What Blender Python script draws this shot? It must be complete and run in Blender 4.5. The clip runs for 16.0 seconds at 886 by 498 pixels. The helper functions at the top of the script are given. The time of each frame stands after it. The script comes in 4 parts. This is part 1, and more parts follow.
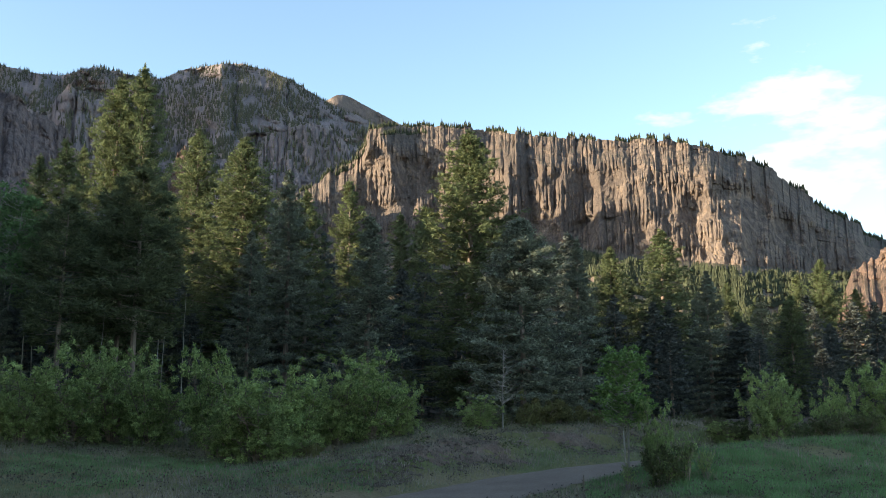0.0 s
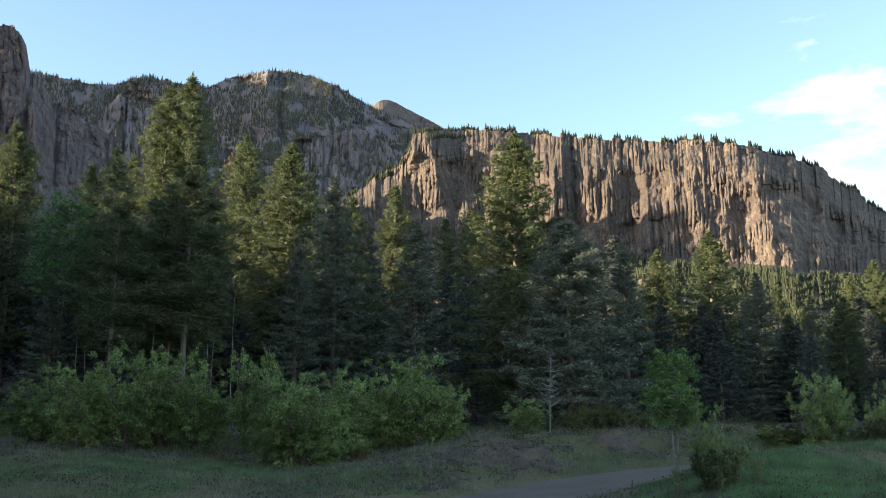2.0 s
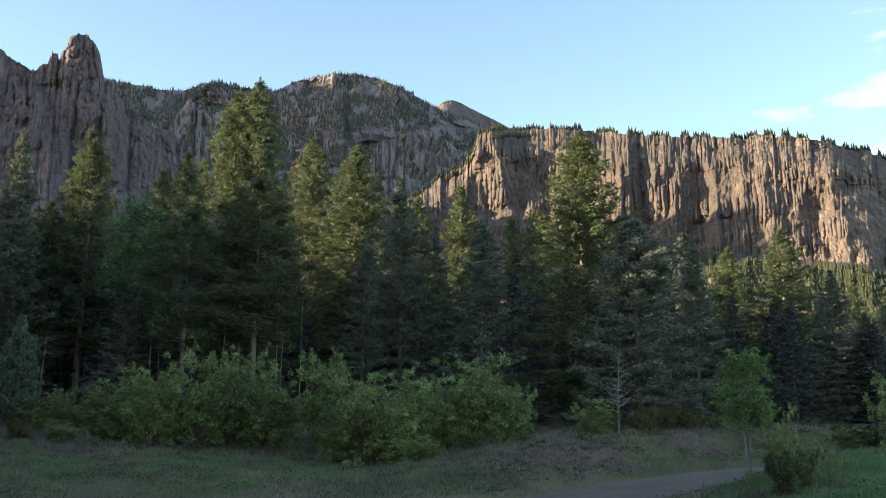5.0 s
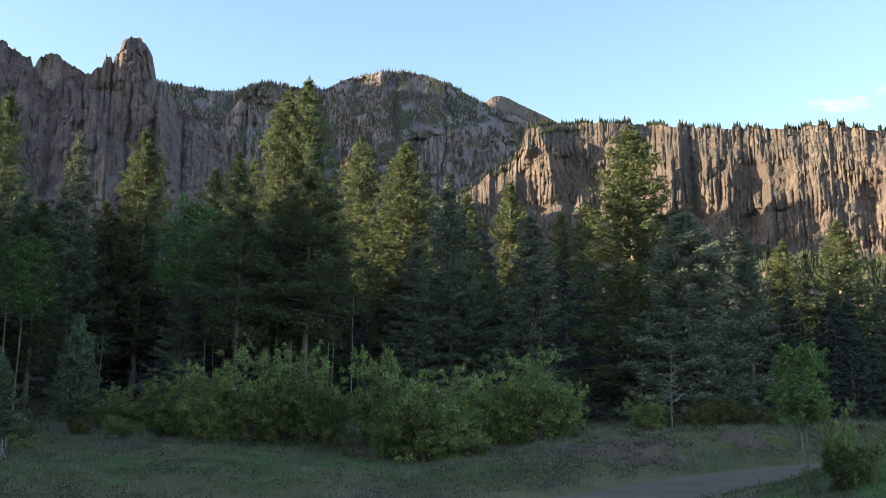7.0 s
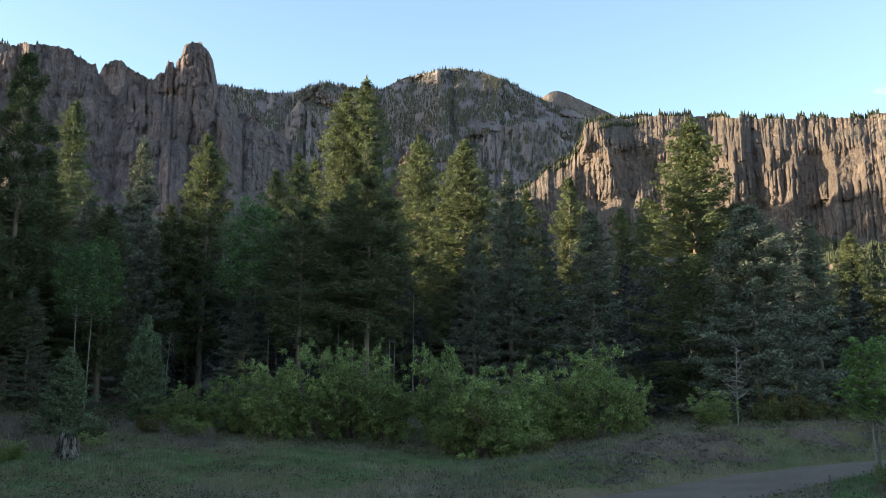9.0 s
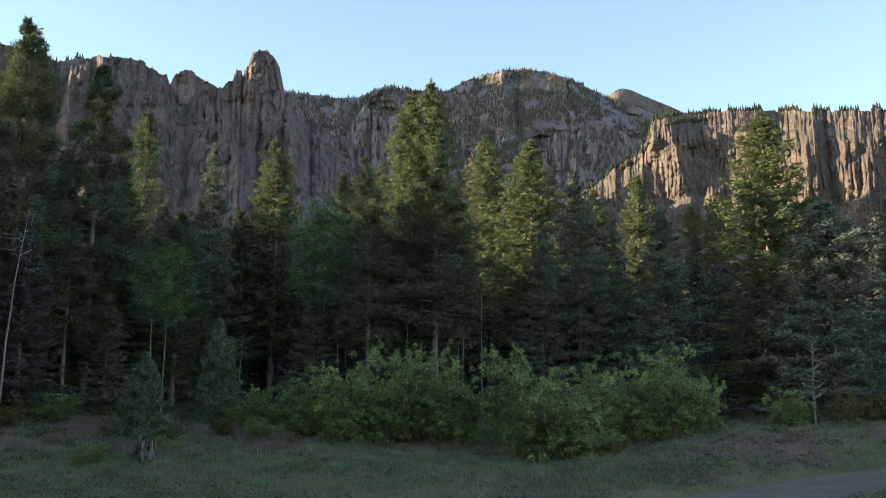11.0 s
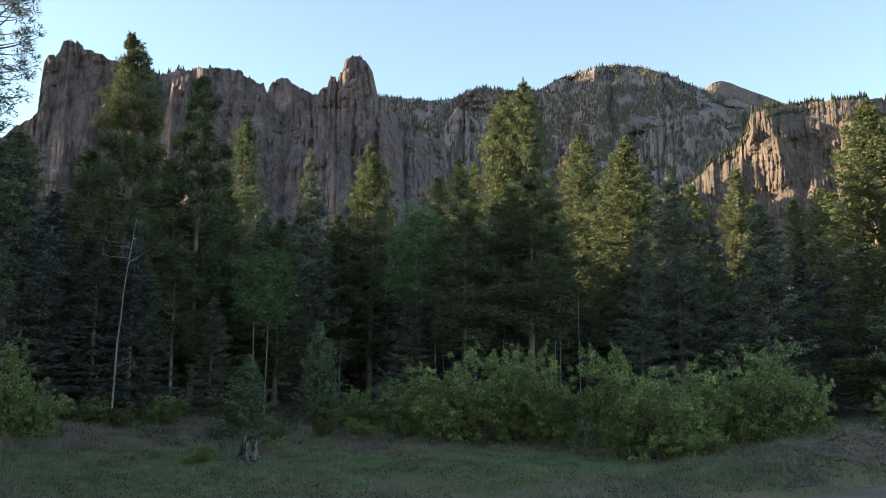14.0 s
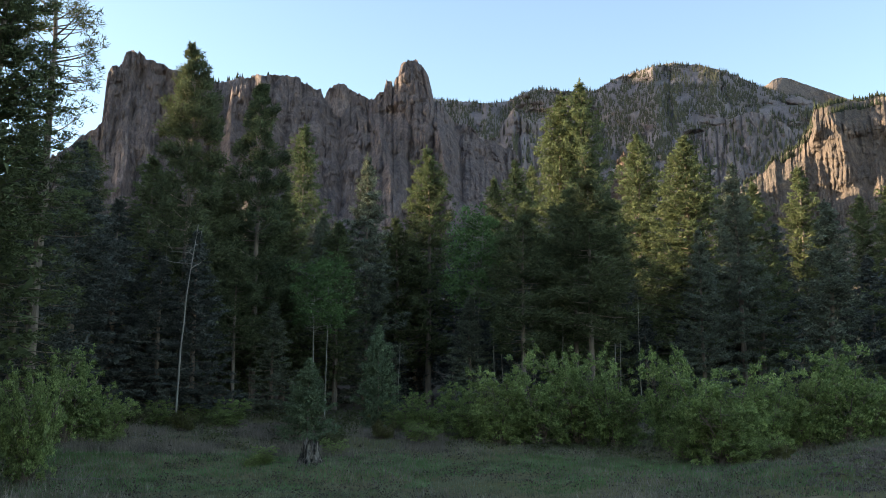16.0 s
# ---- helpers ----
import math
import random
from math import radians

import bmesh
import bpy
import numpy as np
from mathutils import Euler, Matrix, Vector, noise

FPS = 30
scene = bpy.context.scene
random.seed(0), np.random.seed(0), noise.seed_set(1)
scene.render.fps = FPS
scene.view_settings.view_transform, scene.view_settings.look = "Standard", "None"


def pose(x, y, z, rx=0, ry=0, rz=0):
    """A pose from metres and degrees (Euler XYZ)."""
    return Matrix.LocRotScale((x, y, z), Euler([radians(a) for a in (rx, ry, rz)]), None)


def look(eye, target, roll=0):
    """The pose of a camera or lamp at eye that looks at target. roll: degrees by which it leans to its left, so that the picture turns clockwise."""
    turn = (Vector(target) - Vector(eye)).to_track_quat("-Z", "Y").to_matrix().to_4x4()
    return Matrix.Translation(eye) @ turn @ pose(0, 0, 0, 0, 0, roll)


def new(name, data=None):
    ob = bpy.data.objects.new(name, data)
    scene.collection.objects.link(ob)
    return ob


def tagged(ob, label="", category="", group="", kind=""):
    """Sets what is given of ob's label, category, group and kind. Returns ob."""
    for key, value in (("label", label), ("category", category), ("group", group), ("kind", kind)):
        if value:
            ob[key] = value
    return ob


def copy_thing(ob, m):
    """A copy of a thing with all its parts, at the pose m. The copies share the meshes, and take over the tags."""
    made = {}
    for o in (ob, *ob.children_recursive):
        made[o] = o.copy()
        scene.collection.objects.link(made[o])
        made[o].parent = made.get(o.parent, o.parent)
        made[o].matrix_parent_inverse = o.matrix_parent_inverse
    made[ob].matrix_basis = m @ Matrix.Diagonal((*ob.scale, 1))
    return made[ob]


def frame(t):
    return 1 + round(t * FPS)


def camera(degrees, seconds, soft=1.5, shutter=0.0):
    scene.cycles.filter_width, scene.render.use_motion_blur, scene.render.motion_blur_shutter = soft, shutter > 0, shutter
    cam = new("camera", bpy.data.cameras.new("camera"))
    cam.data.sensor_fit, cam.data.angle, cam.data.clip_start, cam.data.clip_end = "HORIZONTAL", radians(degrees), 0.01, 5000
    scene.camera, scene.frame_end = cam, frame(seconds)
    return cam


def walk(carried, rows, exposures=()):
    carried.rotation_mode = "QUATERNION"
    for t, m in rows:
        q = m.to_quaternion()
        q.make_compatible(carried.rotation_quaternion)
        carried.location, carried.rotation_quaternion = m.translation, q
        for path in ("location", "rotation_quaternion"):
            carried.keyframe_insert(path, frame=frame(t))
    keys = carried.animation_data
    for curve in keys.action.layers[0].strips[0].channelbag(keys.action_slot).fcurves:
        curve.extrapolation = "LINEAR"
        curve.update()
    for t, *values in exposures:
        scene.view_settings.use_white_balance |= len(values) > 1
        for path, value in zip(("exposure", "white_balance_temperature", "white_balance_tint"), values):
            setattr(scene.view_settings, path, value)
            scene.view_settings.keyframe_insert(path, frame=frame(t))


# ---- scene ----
EYE = 1.6
cam = camera(48.56, 16.0, soft=0.9)
# seconds, yaw, pitch, roll of a camera that turns on the spot
TURNS = [
    (0.0, 0.00, 11.40, 0.18), (0.5, 0.67, 11.48, 0.19), (1.0, 1.34, 11.53, 0.12), (1.5, 2.02, 11.59, 0.05),
    (2.0, 2.71, 11.63, 0.11), (2.5, 3.42, 11.70, 0.12), (3.0, 4.12, 11.76, 0.03), (3.5, 4.79, 11.76, -0.06),
    (4.0, 5.41, 11.73, -0.13), (6.5, 8.73, 11.44, -0.20), (7.0, 9.57, 11.40, -0.20), (7.5, 10.43, 11.37, -0.17),
    (8.0, 11.29, 11.32, -0.18), (8.5, 12.17, 11.26, -0.08), (9.0, 13.10, 11.23, -0.03), (11.5, 18.07, 11.33, 0.14),
    (12.0, 19.03, 11.31, 0.16), (12.5, 19.96, 11.29, 0.06), (13.0, 20.91, 11.30, -0.08), (13.5, 21.86, 11.33, -0.16),
    (14.0, 22.73, 11.36, 0.08), (14.5, 23.63, 11.38, 0.14), (15.0, 24.53, 11.42, 0.11), (15.5, 25.37, 11.47, 0.06),
    (16.0, 26.15, 11.53, 0.01),
]
walk(cam, [(t, pose(0, 0, EYE, 90 + pitch, 0, yaw) @ pose(0, 0, 0, 0, 0, -roll)) for t, yaw, pitch, roll in TURNS],
     exposures=[(0, 1.82, 7000, 4), (8, 1.88, 7150, 4), (16, 1.91, 7500, 6)])

# ---- light ----
SUN_AZ, SUN_EL = 108.0, 11.0          # degrees to the left of the first view, and up
to_sun = Vector((-math.sin(radians(SUN_AZ)) * math.cos(radians(SUN_EL)), math.cos(radians(SUN_AZ)) * math.cos(radians(SUN_EL)), math.sin(radians(SUN_EL))))
sun = new("sun", bpy.data.lights.new("sun", "SUN"))
sun.data.energy, sun.data.angle, sun.data.color = 4.7, radians(0.6), (1.0, 0.845, 0.635)
sun.matrix_world = look(to_sun * 50, (0, 0, 0))

world = bpy.data.worlds.new("sky")
scene.world = world
world.use_nodes = True
wn, wl = world.node_tree.nodes, world.node_tree.links
wn.clear()
w_out, w_bg, sky = wn.new("ShaderNodeOutputWorld"), wn.new("ShaderNodeBackground"), wn.new("ShaderNodeTexSky")
sky.sky_type, sky.sun_disc = "NISHITA", False
sky.sun_elevation, sky.sun_rotation = radians(SUN_EL), radians(-SUN_AZ)
sky.air_density, sky.dust_density, sky.ozone_density, sky.altitude = 1.0, 3.2, 1.0, 2600
w_bg.inputs["Strength"].default_value = 0.15
# thin bright cloud bank low over the mesa
w_tc, w_map, w_noise = wn.new("ShaderNodeTexCoord"), wn.new("ShaderNodeMapping"), wn.new("ShaderNodeTexNoise")
w_map.inputs["Scale"].default_value = (13.0, 13.0, 36.0)
w_noise.inputs["Scale"].default_value, w_noise.inputs["Detail"].default_value, w_noise.inputs["Roughness"].default_value = 1.0, 7.0, 0.55
w_dot = wn.new("ShaderNodeVectorMath")
w_dot.operation = "DISTANCE"
CLOUD_AZ, CLOUD_EL = -19.8, 15.2
w_dot.inputs[1].default_value = (math.sin(radians(-CLOUD_AZ)) * math.cos(radians(CLOUD_EL)), math.cos(radians(CLOUD_AZ)) * math.cos(radians(CLOUD_EL)), math.sin(radians(CLOUD_EL)))
w_near, w_add, w_ramp, w_mix = wn.new("ShaderNodeMapRange"), wn.new("ShaderNodeMath"), wn.new("ShaderNodeValToRGB"), wn.new("ShaderNodeMixRGB")
w_near.inputs["From Min"].default_value, w_near.inputs["From Max"].default_value = 0.05, 0.22
w_near.inputs["To Min"].default_value, w_near.inputs["To Max"].default_value = 0.01, -0.34
w_add.operation = "ADD"
w_ramp.color_ramp.elements[0].position, w_ramp.color_ramp.elements[1].position = 0.46, 0.62
w_mix.inputs["Color2"].default_value = (2.15, 2.22, 2.36, 1)
wl.new(w_tc.outputs["Generated"], w_map.inputs["Vector"])
wl.new(w_map.outputs["Vector"], w_noise.inputs["Vector"])
wl.new(w_tc.outputs["Generated"], w_dot.inputs[0])
wl.new(w_dot.outputs["Value"], w_near.inputs["Value"])
wl.new(w_noise.outputs["Fac"], w_add.inputs[0])
wl.new(w_near.outputs["Result"], w_add.inputs[1])
wl.new(w_add.outputs["Value"], w_ramp.inputs["Fac"])
wl.new(w_ramp.outputs["Color"], w_mix.inputs["Fac"])
wl.new(sky.outputs["Color"], w_mix.inputs["Color1"])
wl.new(w_mix.outputs["Color"], w_bg.inputs["Color"])
wl.new(w_bg.outputs["Background"], w_out.inputs["Surface"])


# ---- materials ----
class Mat:
    """A small node builder round one Principled material."""

    def __init__(self, name, rough=0.9):
        self.m = bpy.data.materials.new(name)
        self.m.use_nodes = True
        self.n, self.l = self.m.node_tree.nodes, self.m.node_tree.links
        self.p = self.n["Principled BSDF"]
        self.p.inputs["Roughness"].default_value = rough
        self.p.inputs["Specular IOR Level"].default_value = 0.25
        self.tc = self.n.new("ShaderNodeTexCoord")

    def noise(self, scale, detail=5.0, stretch=(1, 1, 1), rough=0.6):
        mp, nz = self.n.new("ShaderNodeMapping"), self.n.new("ShaderNodeTexNoise")
        mp.inputs["Scale"].default_value = stretch
        nz.inputs["Scale"].default_value, nz.inputs["Detail"].default_value, nz.inputs["Roughness"].default_value = scale, detail, rough
        self.l.new(self.tc.outputs["Object"], mp.inputs["Vector"])
        self.l.new(mp.outputs["Vector"], nz.inputs["Vector"])
        return nz.outputs["Fac"]

    def ramp(self, fac, *stops):
        r = self.n.new("ShaderNodeValToRGB")
        e = r.color_ramp.elements
        while len(e) < len(stops):
            e.new(0.5)
        for k, (pos, col) in zip(e, stops):
            k.position, k.color = pos, (*col, 1)
        self.l.new(fac, r.inputs["Fac"])
        return r.outputs["Color"]

    def mix(self, fac, a, b, kind="MIX"):
        x = self.n.new("ShaderNodeMixRGB")
        x.blend_type = kind
        for sock, v in ((x.inputs["Fac"], fac), (x.inputs["Color1"], a), (x.inputs["Color2"], b)):
            if isinstance(v, (int, float)):
                sock.default_value = v
            elif isinstance(v, tuple):
                sock.default_value = (*v, 1)
            else:
                self.l.new(v, sock)
        return x.outputs["Color"]

    def rand(self, island=True):
        if island:
            return self.n.new("ShaderNodeNewGeometry").outputs["Random Per Island"]
        return self.n.new("ShaderNodeObjectInfo").outputs["Random"]

    def colour(self, sock):
        self.l.new(sock, self.p.inputs["Base Color"])
        return self

    def bump(self, fac, dist, strength=1.0):
        b = self.n.new("ShaderNodeBump")
        b.inputs["Distance"].default_value, b.inputs["Strength"].default_value = dist, strength
        self.l.new(fac, b.inputs["Height"])
        self.l.new(b.outputs["Normal"], self.p.inputs["Normal"])
        return self

    def translucent(self, sock, amount):
        t, x = self.n.new("ShaderNodeBsdfTranslucent"), self.n.new("ShaderNodeMixShader")
        x.inputs["Fac"].default_value = amount
        self.l.new(sock, t.inputs["Color"])
        self.l.new(self.p.outputs["BSDF"], x.inputs[1])
        self.l.new(t.outputs["BSDF"], x.inputs[2])
        self.l.new(x.outputs["Shader"], self.n["Material Output"].inputs["Surface"])
        return self


def soil_mat():
    a = Mat("bare_earth", 1.0)
    c = a.ramp(a.noise(1.3, 6), (0.3, (0.095, 0.066, 0.052)), (0.7, (0.175, 0.126, 0.100)))
    c = a.mix(0.6, c, a.ramp(a.noise(9.0, 5), (0.3, (0.55, 0.55, 0.55)), (0.7, (1.3, 1.3, 1.3))), "MULTIPLY")
    a.colour(c)
    return a.bump(a.noise(14.0, 5), 0.05).m


def leaf_mat(name, dark, light, dry, trans=0.25):
    a = Mat(name, 0.75)
    a.p.inputs["Specular IOR Level"].default_value = 0.08
    c = a.mix(a.rand(True), dark, light)
    c = a.mix(a.mix(a.rand(False), (0.0, 0.0, 0.0), (0.45, 0.45, 0.45)), c, dry)
    big = a.ramp(a.noise(0.9, 4), (0.35, (0.62, 0.62, 0.62)), (0.68, (1.28, 1.28, 1.28)))
    c = a.mix(1.0, c, big, "MULTIPLY")
    a.colour(c)
    return a.translucent(c, trans).m


def rock_mat(name, pale, mid, dark, scale=1.0, green=0.85, run=0.10, grit=0.8):
    a = Mat(name, 0.95)
    streak = a.noise(0.11 * scale, 8, (1, 1, run), 0.72)
    patch = a.noise(0.008 * scale, 5, (1, 1, 0.5))
    fine = a.noise(0.4 * scale, 6, (1, 1, 0.35), 0.7)
    c = a.ramp(streak, (0.34, dark), (0.50, mid), (0.64, pale))
    c = a.mix(a.ramp(patch, (0.40, (0, 0, 0)), (0.62, (0.75, 0.75, 0.75))), c, tuple(0.62 * v for v in mid))
    geo, sep, flat = a.n.new("ShaderNodeNewGeometry"), a.n.new("ShaderNodeSeparateXYZ"), a.n.new("ShaderNodeMapRange")
    flat.inputs["From Min"].default_value, flat.inputs["From Max"].default_value, flat.inputs["To Max"].default_value = 0.80, 0.95, green
    a.l.new(geo.outputs["True Normal"], sep.inputs["Vector"])
    a.l.new(sep.outputs["Z"], flat.inputs["Value"])
    c = a.mix(flat.outputs["Result"], c, (0.052, 0.056, 0.032))
    c = a.mix(grit, c, a.ramp(fine, (0.32, (0.5, 0.5, 0.5)), (0.68, (1.4, 1.4, 1.4))), "MULTIPLY")
    a.colour(c)
    return a.bump(fine, 3.5 / scale).m


M_ROCK = rock_mat("mesa_rock", (0.262, 0.196, 0.155), (0.160, 0.123, 0.107), (0.080, 0.063, 0.057), 1.0, 0.85, 0.2)
M_GREY = rock_mat("grey_rock", (0.240, 0.180, 0.173), (0.170, 0.131, 0.130), (0.094, 0.076, 0.078), 1.0, 0.85, 0.3)
# pale, bluish, low-contrast stops put the distance haze into the rock colour
M_FARHAZE = rock_mat("hazy_far_rock", (0.290, 0.236, 0.246), (0.240, 0.200, 0.212), (0.182, 0.154, 0.166), 0.8, 0.85, 0.3, 0.45)
M_KNOB = rock_mat("bare_peak_rock", (0.25, 0.195, 0.172), (0.19, 0.150, 0.138), (0.13, 0.105, 0.10), 0.5, 0.3, 0.4)
M_RED = rock_mat("red_rock", (0.26, 0.170, 0.132), (0.165, 0.110, 0.090), (0.080, 0.058, 0.052), 1.6, 0.4)


def ground_mat():
    a = Mat("meadow_soil", 1.0)
    c = a.ramp(a.noise(0.22, 5), (0.35, (0.092, 0.112, 0.042)), (0.5, (0.138, 0.122, 0.056)), (0.66, (0.175, 0.135, 0.080)))
    c = a.mix(0.5, c, a.ramp(a.noise(5.0, 4), (0.3, (0.45, 0.45, 0.45)), (0.7, (1.3, 1.3, 1.3))), "MULTIPLY")
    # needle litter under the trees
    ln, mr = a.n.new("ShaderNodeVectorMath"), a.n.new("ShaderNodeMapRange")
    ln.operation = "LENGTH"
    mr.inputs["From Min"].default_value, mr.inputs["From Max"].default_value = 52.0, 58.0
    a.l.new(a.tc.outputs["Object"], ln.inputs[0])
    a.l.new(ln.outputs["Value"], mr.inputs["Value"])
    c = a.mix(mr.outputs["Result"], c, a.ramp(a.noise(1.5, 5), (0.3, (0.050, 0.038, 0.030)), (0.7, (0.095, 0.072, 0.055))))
    a.colour(c)
    return a.bump(a.noise(9.0, 5), 0.06).m


def road_mat():
    a = Mat("gravel", 0.95)
    c = a.ramp(a.noise(0.5, 4, (1, 1, 1)), (0.3, (0.126, 0.094, 0.075)), (0.7, (0.182, 0.142, 0.114)))
    c = a.mix(0.6, c, a.ramp(a.noise(14.0, 5), (0.3, (0.6, 0.6, 0.6)), (0.7, (1.3, 1.3, 1.3))), "MULTIPLY")
    a.colour(c)
    return a.bump(a.noise(22.0, 4), 0.02).m


def bark_mat(name, light, dark, scale=3.0, lo=0.35, hi=0.65):
    a = Mat(name, 0.95)
    f = a.noise(scale, 6, (1, 1, 0.2), 0.7)
    a.colour(a.ramp(f, (lo, dark), (hi, light)))
    return a.bump(f, 0.05).m


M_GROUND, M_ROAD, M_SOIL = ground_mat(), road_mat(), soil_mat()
M_BARK = bark_mat("conifer_bark", (0.27, 0.208, 0.170), (0.115, 0.092, 0.077))
M_PALE = bark_mat("aspen_bark", (0.38, 0.355, 0.315), (0.12, 0.108, 0.092), 2.5)
M_DEAD = bark_mat("weathered_wood", (0.25, 0.225, 0.20), (0.085, 0.075, 0.065), 4.0)
M_SNAG = bark_mat("bleached_wood", (0.33, 0.305, 0.28), (0.16, 0.145, 0.13), 4.0)
M_SPRUCE = leaf_mat("blue_spruce_needles", (0.078, 0.090, 0.068), (0.240, 0.262, 0.198), (0.160, 0.172, 0.126), 0.16)
M_FIR = leaf_mat("fir_needles", (0.080, 0.102, 0.055), (0.160, 0.188, 0.091), (0.152, 0.166, 0.080), 0.24)
M_PINE = leaf_mat("pine_needles", (0.058, 0.076, 0.044), (0.130, 0.154, 0.078), (0.118, 0.124, 0.066), 0.18)
M_BUSH = leaf_mat("oak_leaves", (0.104, 0.162, 0.057), (0.362, 0.440, 0.178), (0.314, 0.370, 0.154), 0.36)
M_ASPEN = leaf_mat("aspen_leaves", (0.100, 0.175, 0.055), (0.230, 0.330, 0.115), (0.145, 0.230, 0.082), 0.30)
M_GRASS = leaf_mat("grass_blades", (0.108, 0.142, 0.080), (0.220, 0.248, 0.160), (0.245, 0.220, 0.172), 0.25)
M_LUSH = leaf_mat("lush_blades", (0.086, 0.172, 0.064), (0.164, 0.282, 0.118), (0.140, 0.220, 0.098), 0.25)
M_DRY = leaf_mat("dry_grass", (0.172, 0.146, 0.122), (0.310, 0.262, 0.222), (0.228, 0.190, 0.164), 0.2)
M_WEED = leaf_mat("weed_heads", (0.064, 0.058, 0.046), (0.155, 0.140, 0.105), (0.110, 0.086, 0.078), 0.1)
# lighter than the nearer woods: haze of distance mixed into the needles
M_HAZEWOODS = leaf_mat("hazy_mountain_needles", (0.062, 0.066, 0.050), (0.105, 0.104, 0.072), (0.092, 0.086, 0.062), 0.05)
M_STUMP = bark_mat("stump_wood", (0.20, 0.172, 0.15), (0.018, 0.016, 0.014), 7.0, 0.45, 0.58)
M_RUST = leaf_mat("yellow_brown_leaves", (0.085, 0.095, 0.038), (0.185, 0.185, 0.078), (0.150, 0.132, 0.062), 0.25)
M_BRUSH = leaf_mat("brush_leaves", (0.060, 0.085, 0.035), (0.130, 0.150, 0.065), (0.120, 0.110, 0.065), 0.2)
M_STONE = rock_mat("bank_stone", (0.270, 0.215, 0.180), (0.180, 0.142, 0.120), (0.095, 0.076, 0.066), 25.0, 0.0)
M_YOUNG = leaf_mat("young_needles", (0.082, 0.118, 0.072), (0.212, 0.272, 0.162), (0.148, 0.180, 0.110), 0.2)
# darker copy of the aspen leaves, with the forest's shade in its colour
M_SHADY = leaf_mat("shaded_aspen_leaves", (0.080, 0.146, 0.058), (0.178, 0.270, 0.110), (0.122, 0.194, 0.080), 0.32)
# shade put into the colour: darker, greyer needles for trees standing in shadow
M_SHADEWOODS = leaf_mat("shaded_forest_needles", (0.060, 0.068, 0.060), (0.132, 0.144, 0.132), (0.100, 0.106, 0.094), 0.12)
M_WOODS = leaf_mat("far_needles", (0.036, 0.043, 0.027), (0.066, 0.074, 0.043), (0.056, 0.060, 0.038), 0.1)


# ---- mesh helpers ----
def polar(az, r, z=0.0):
    a = math.radians(az)
    return Vector((-r * math.sin(a), r * math.cos(a), z))


def mesh_np(name, verts, faces, mat, smooth=False):
    """A mesh from arrays: verts (n, 3), faces (m, 3 or 4)."""
    verts, faces = np.asarray(verts, np.float32), np.asarray(faces, np.int32)
    me = bpy.data.meshes.new(name)
    k = faces.shape[1]
    me.vertices.add(len(verts))
    me.vertices.foreach_set("co", verts.ravel())
    me.loops.add(faces.size)
    me.loops.foreach_set("vertex_index", faces.ravel())
    me.polygons.add(len(faces))
    me.polygons.foreach_set("loop_start", np.arange(0, faces.size, k, dtype=np.int32))
    me.polygons.foreach_set("use_smooth", np.full(len(faces), smooth))
    me.materials.append(mat)
    me.update(calc_edges=True)
    me.validate()
    return me


def thing(name, label, category, group="", kind=""):
    return tagged(new(name), label, category, group, kind)


def part(name, me, parent, label=""):
    ob = new(name, me)
    ob.parent = parent
    return tagged(ob, label)


def grid_faces(n, m):
    """Quads of a grid of n columns by m rows; vertex (i, j) is i * m + j."""
    i, j = np.meshgrid(np.arange(n - 1), np.arange(m - 1), indexing="ij")
    a = (i * m + j).ravel()
    return np.stack([a, a + m, a + m + 1, a + 1], 1)


def vnoise(x, y, seed=0):
    """Smooth value noise in 0..1 on arrays."""
    x, y = np.broadcast_arrays(np.asarray(x, float), np.asarray(y, float))
    xi, yi = np.floor(x).astype(np.int64), np.floor(y).astype(np.int64)
    fx, fy = x - xi, y - yi
    fx, fy = fx * fx * (3 - 2 * fx), fy * fy * (3 - 2 * fy)

    def h(a, b):
        v = (a * 374761393 + b * 668265263 + seed * 1442695041) & 0x7FFFFFFF
        v = ((v ^ (v >> 13)) * 1274126177) & 0x7FFFFFFF
        return ((v ^ (v >> 16)) & 0xFFFF) / 65535.0
    return (h(xi, yi) * (1 - fx) + h(xi + 1, yi) * fx) * (1 - fy) + (h(xi, yi + 1) * (1 - fx) + h(xi + 1, yi + 1) * fx) * fy


def fbm(x, y, seed=0, octaves=5, gain=0.5):
    s, a, t = 0.0, 1.0, 0.0
    for k in range(octaves):
        s = s + a * vnoise(x * 2 ** k, y * 2 ** k, seed + 17 * k)
        t += a
        a *= gain
    return s / t


def billow(x, y, seed=0, octaves=4, gain=0.5):
    """Rounded ribs with sharp creases between them, 0..1."""
    s, a, t = 0.0, 1.0, 0.0
    for k in range(octaves):
        s = s + a * np.abs(2 * vnoise(x * 2 ** k, y * 2 ** k, seed + 31 * k) - 1)
        t += a
        a *= gain
    return s / t


def cells(a, b, seed=0):
    """A random number 0..1 for each whole-numbered cell."""
    a, b = np.asarray(a).astype(np.int64), np.asarray(b).astype(np.int64)
    v = (a * 374761393 + b * 668265263 + seed * 1442695041) & 0x7FFFFFFF
    v = ((v ^ (v >> 13)) * 1274126177) & 0x7FFFFFFF
    return ((v ^ (v >> 16)) & 0xFFFF) / 65535.0


def smooth01(x, a, b):
    t = np.clip((x - a) / (b - a), 0, 1)
    return t * t * (3 - 2 * t)


# ---- ground and road ----
ROAD_LINE = np.array([(-14.0, 3.0), (-7.0, 18.0), (-1.6, 28.0), (1.6, 33.5), (5.0, 38.2), (9.5, 42.0), (16.0, 45.2), (26.0, 48.0), (45.0, 51.0)])
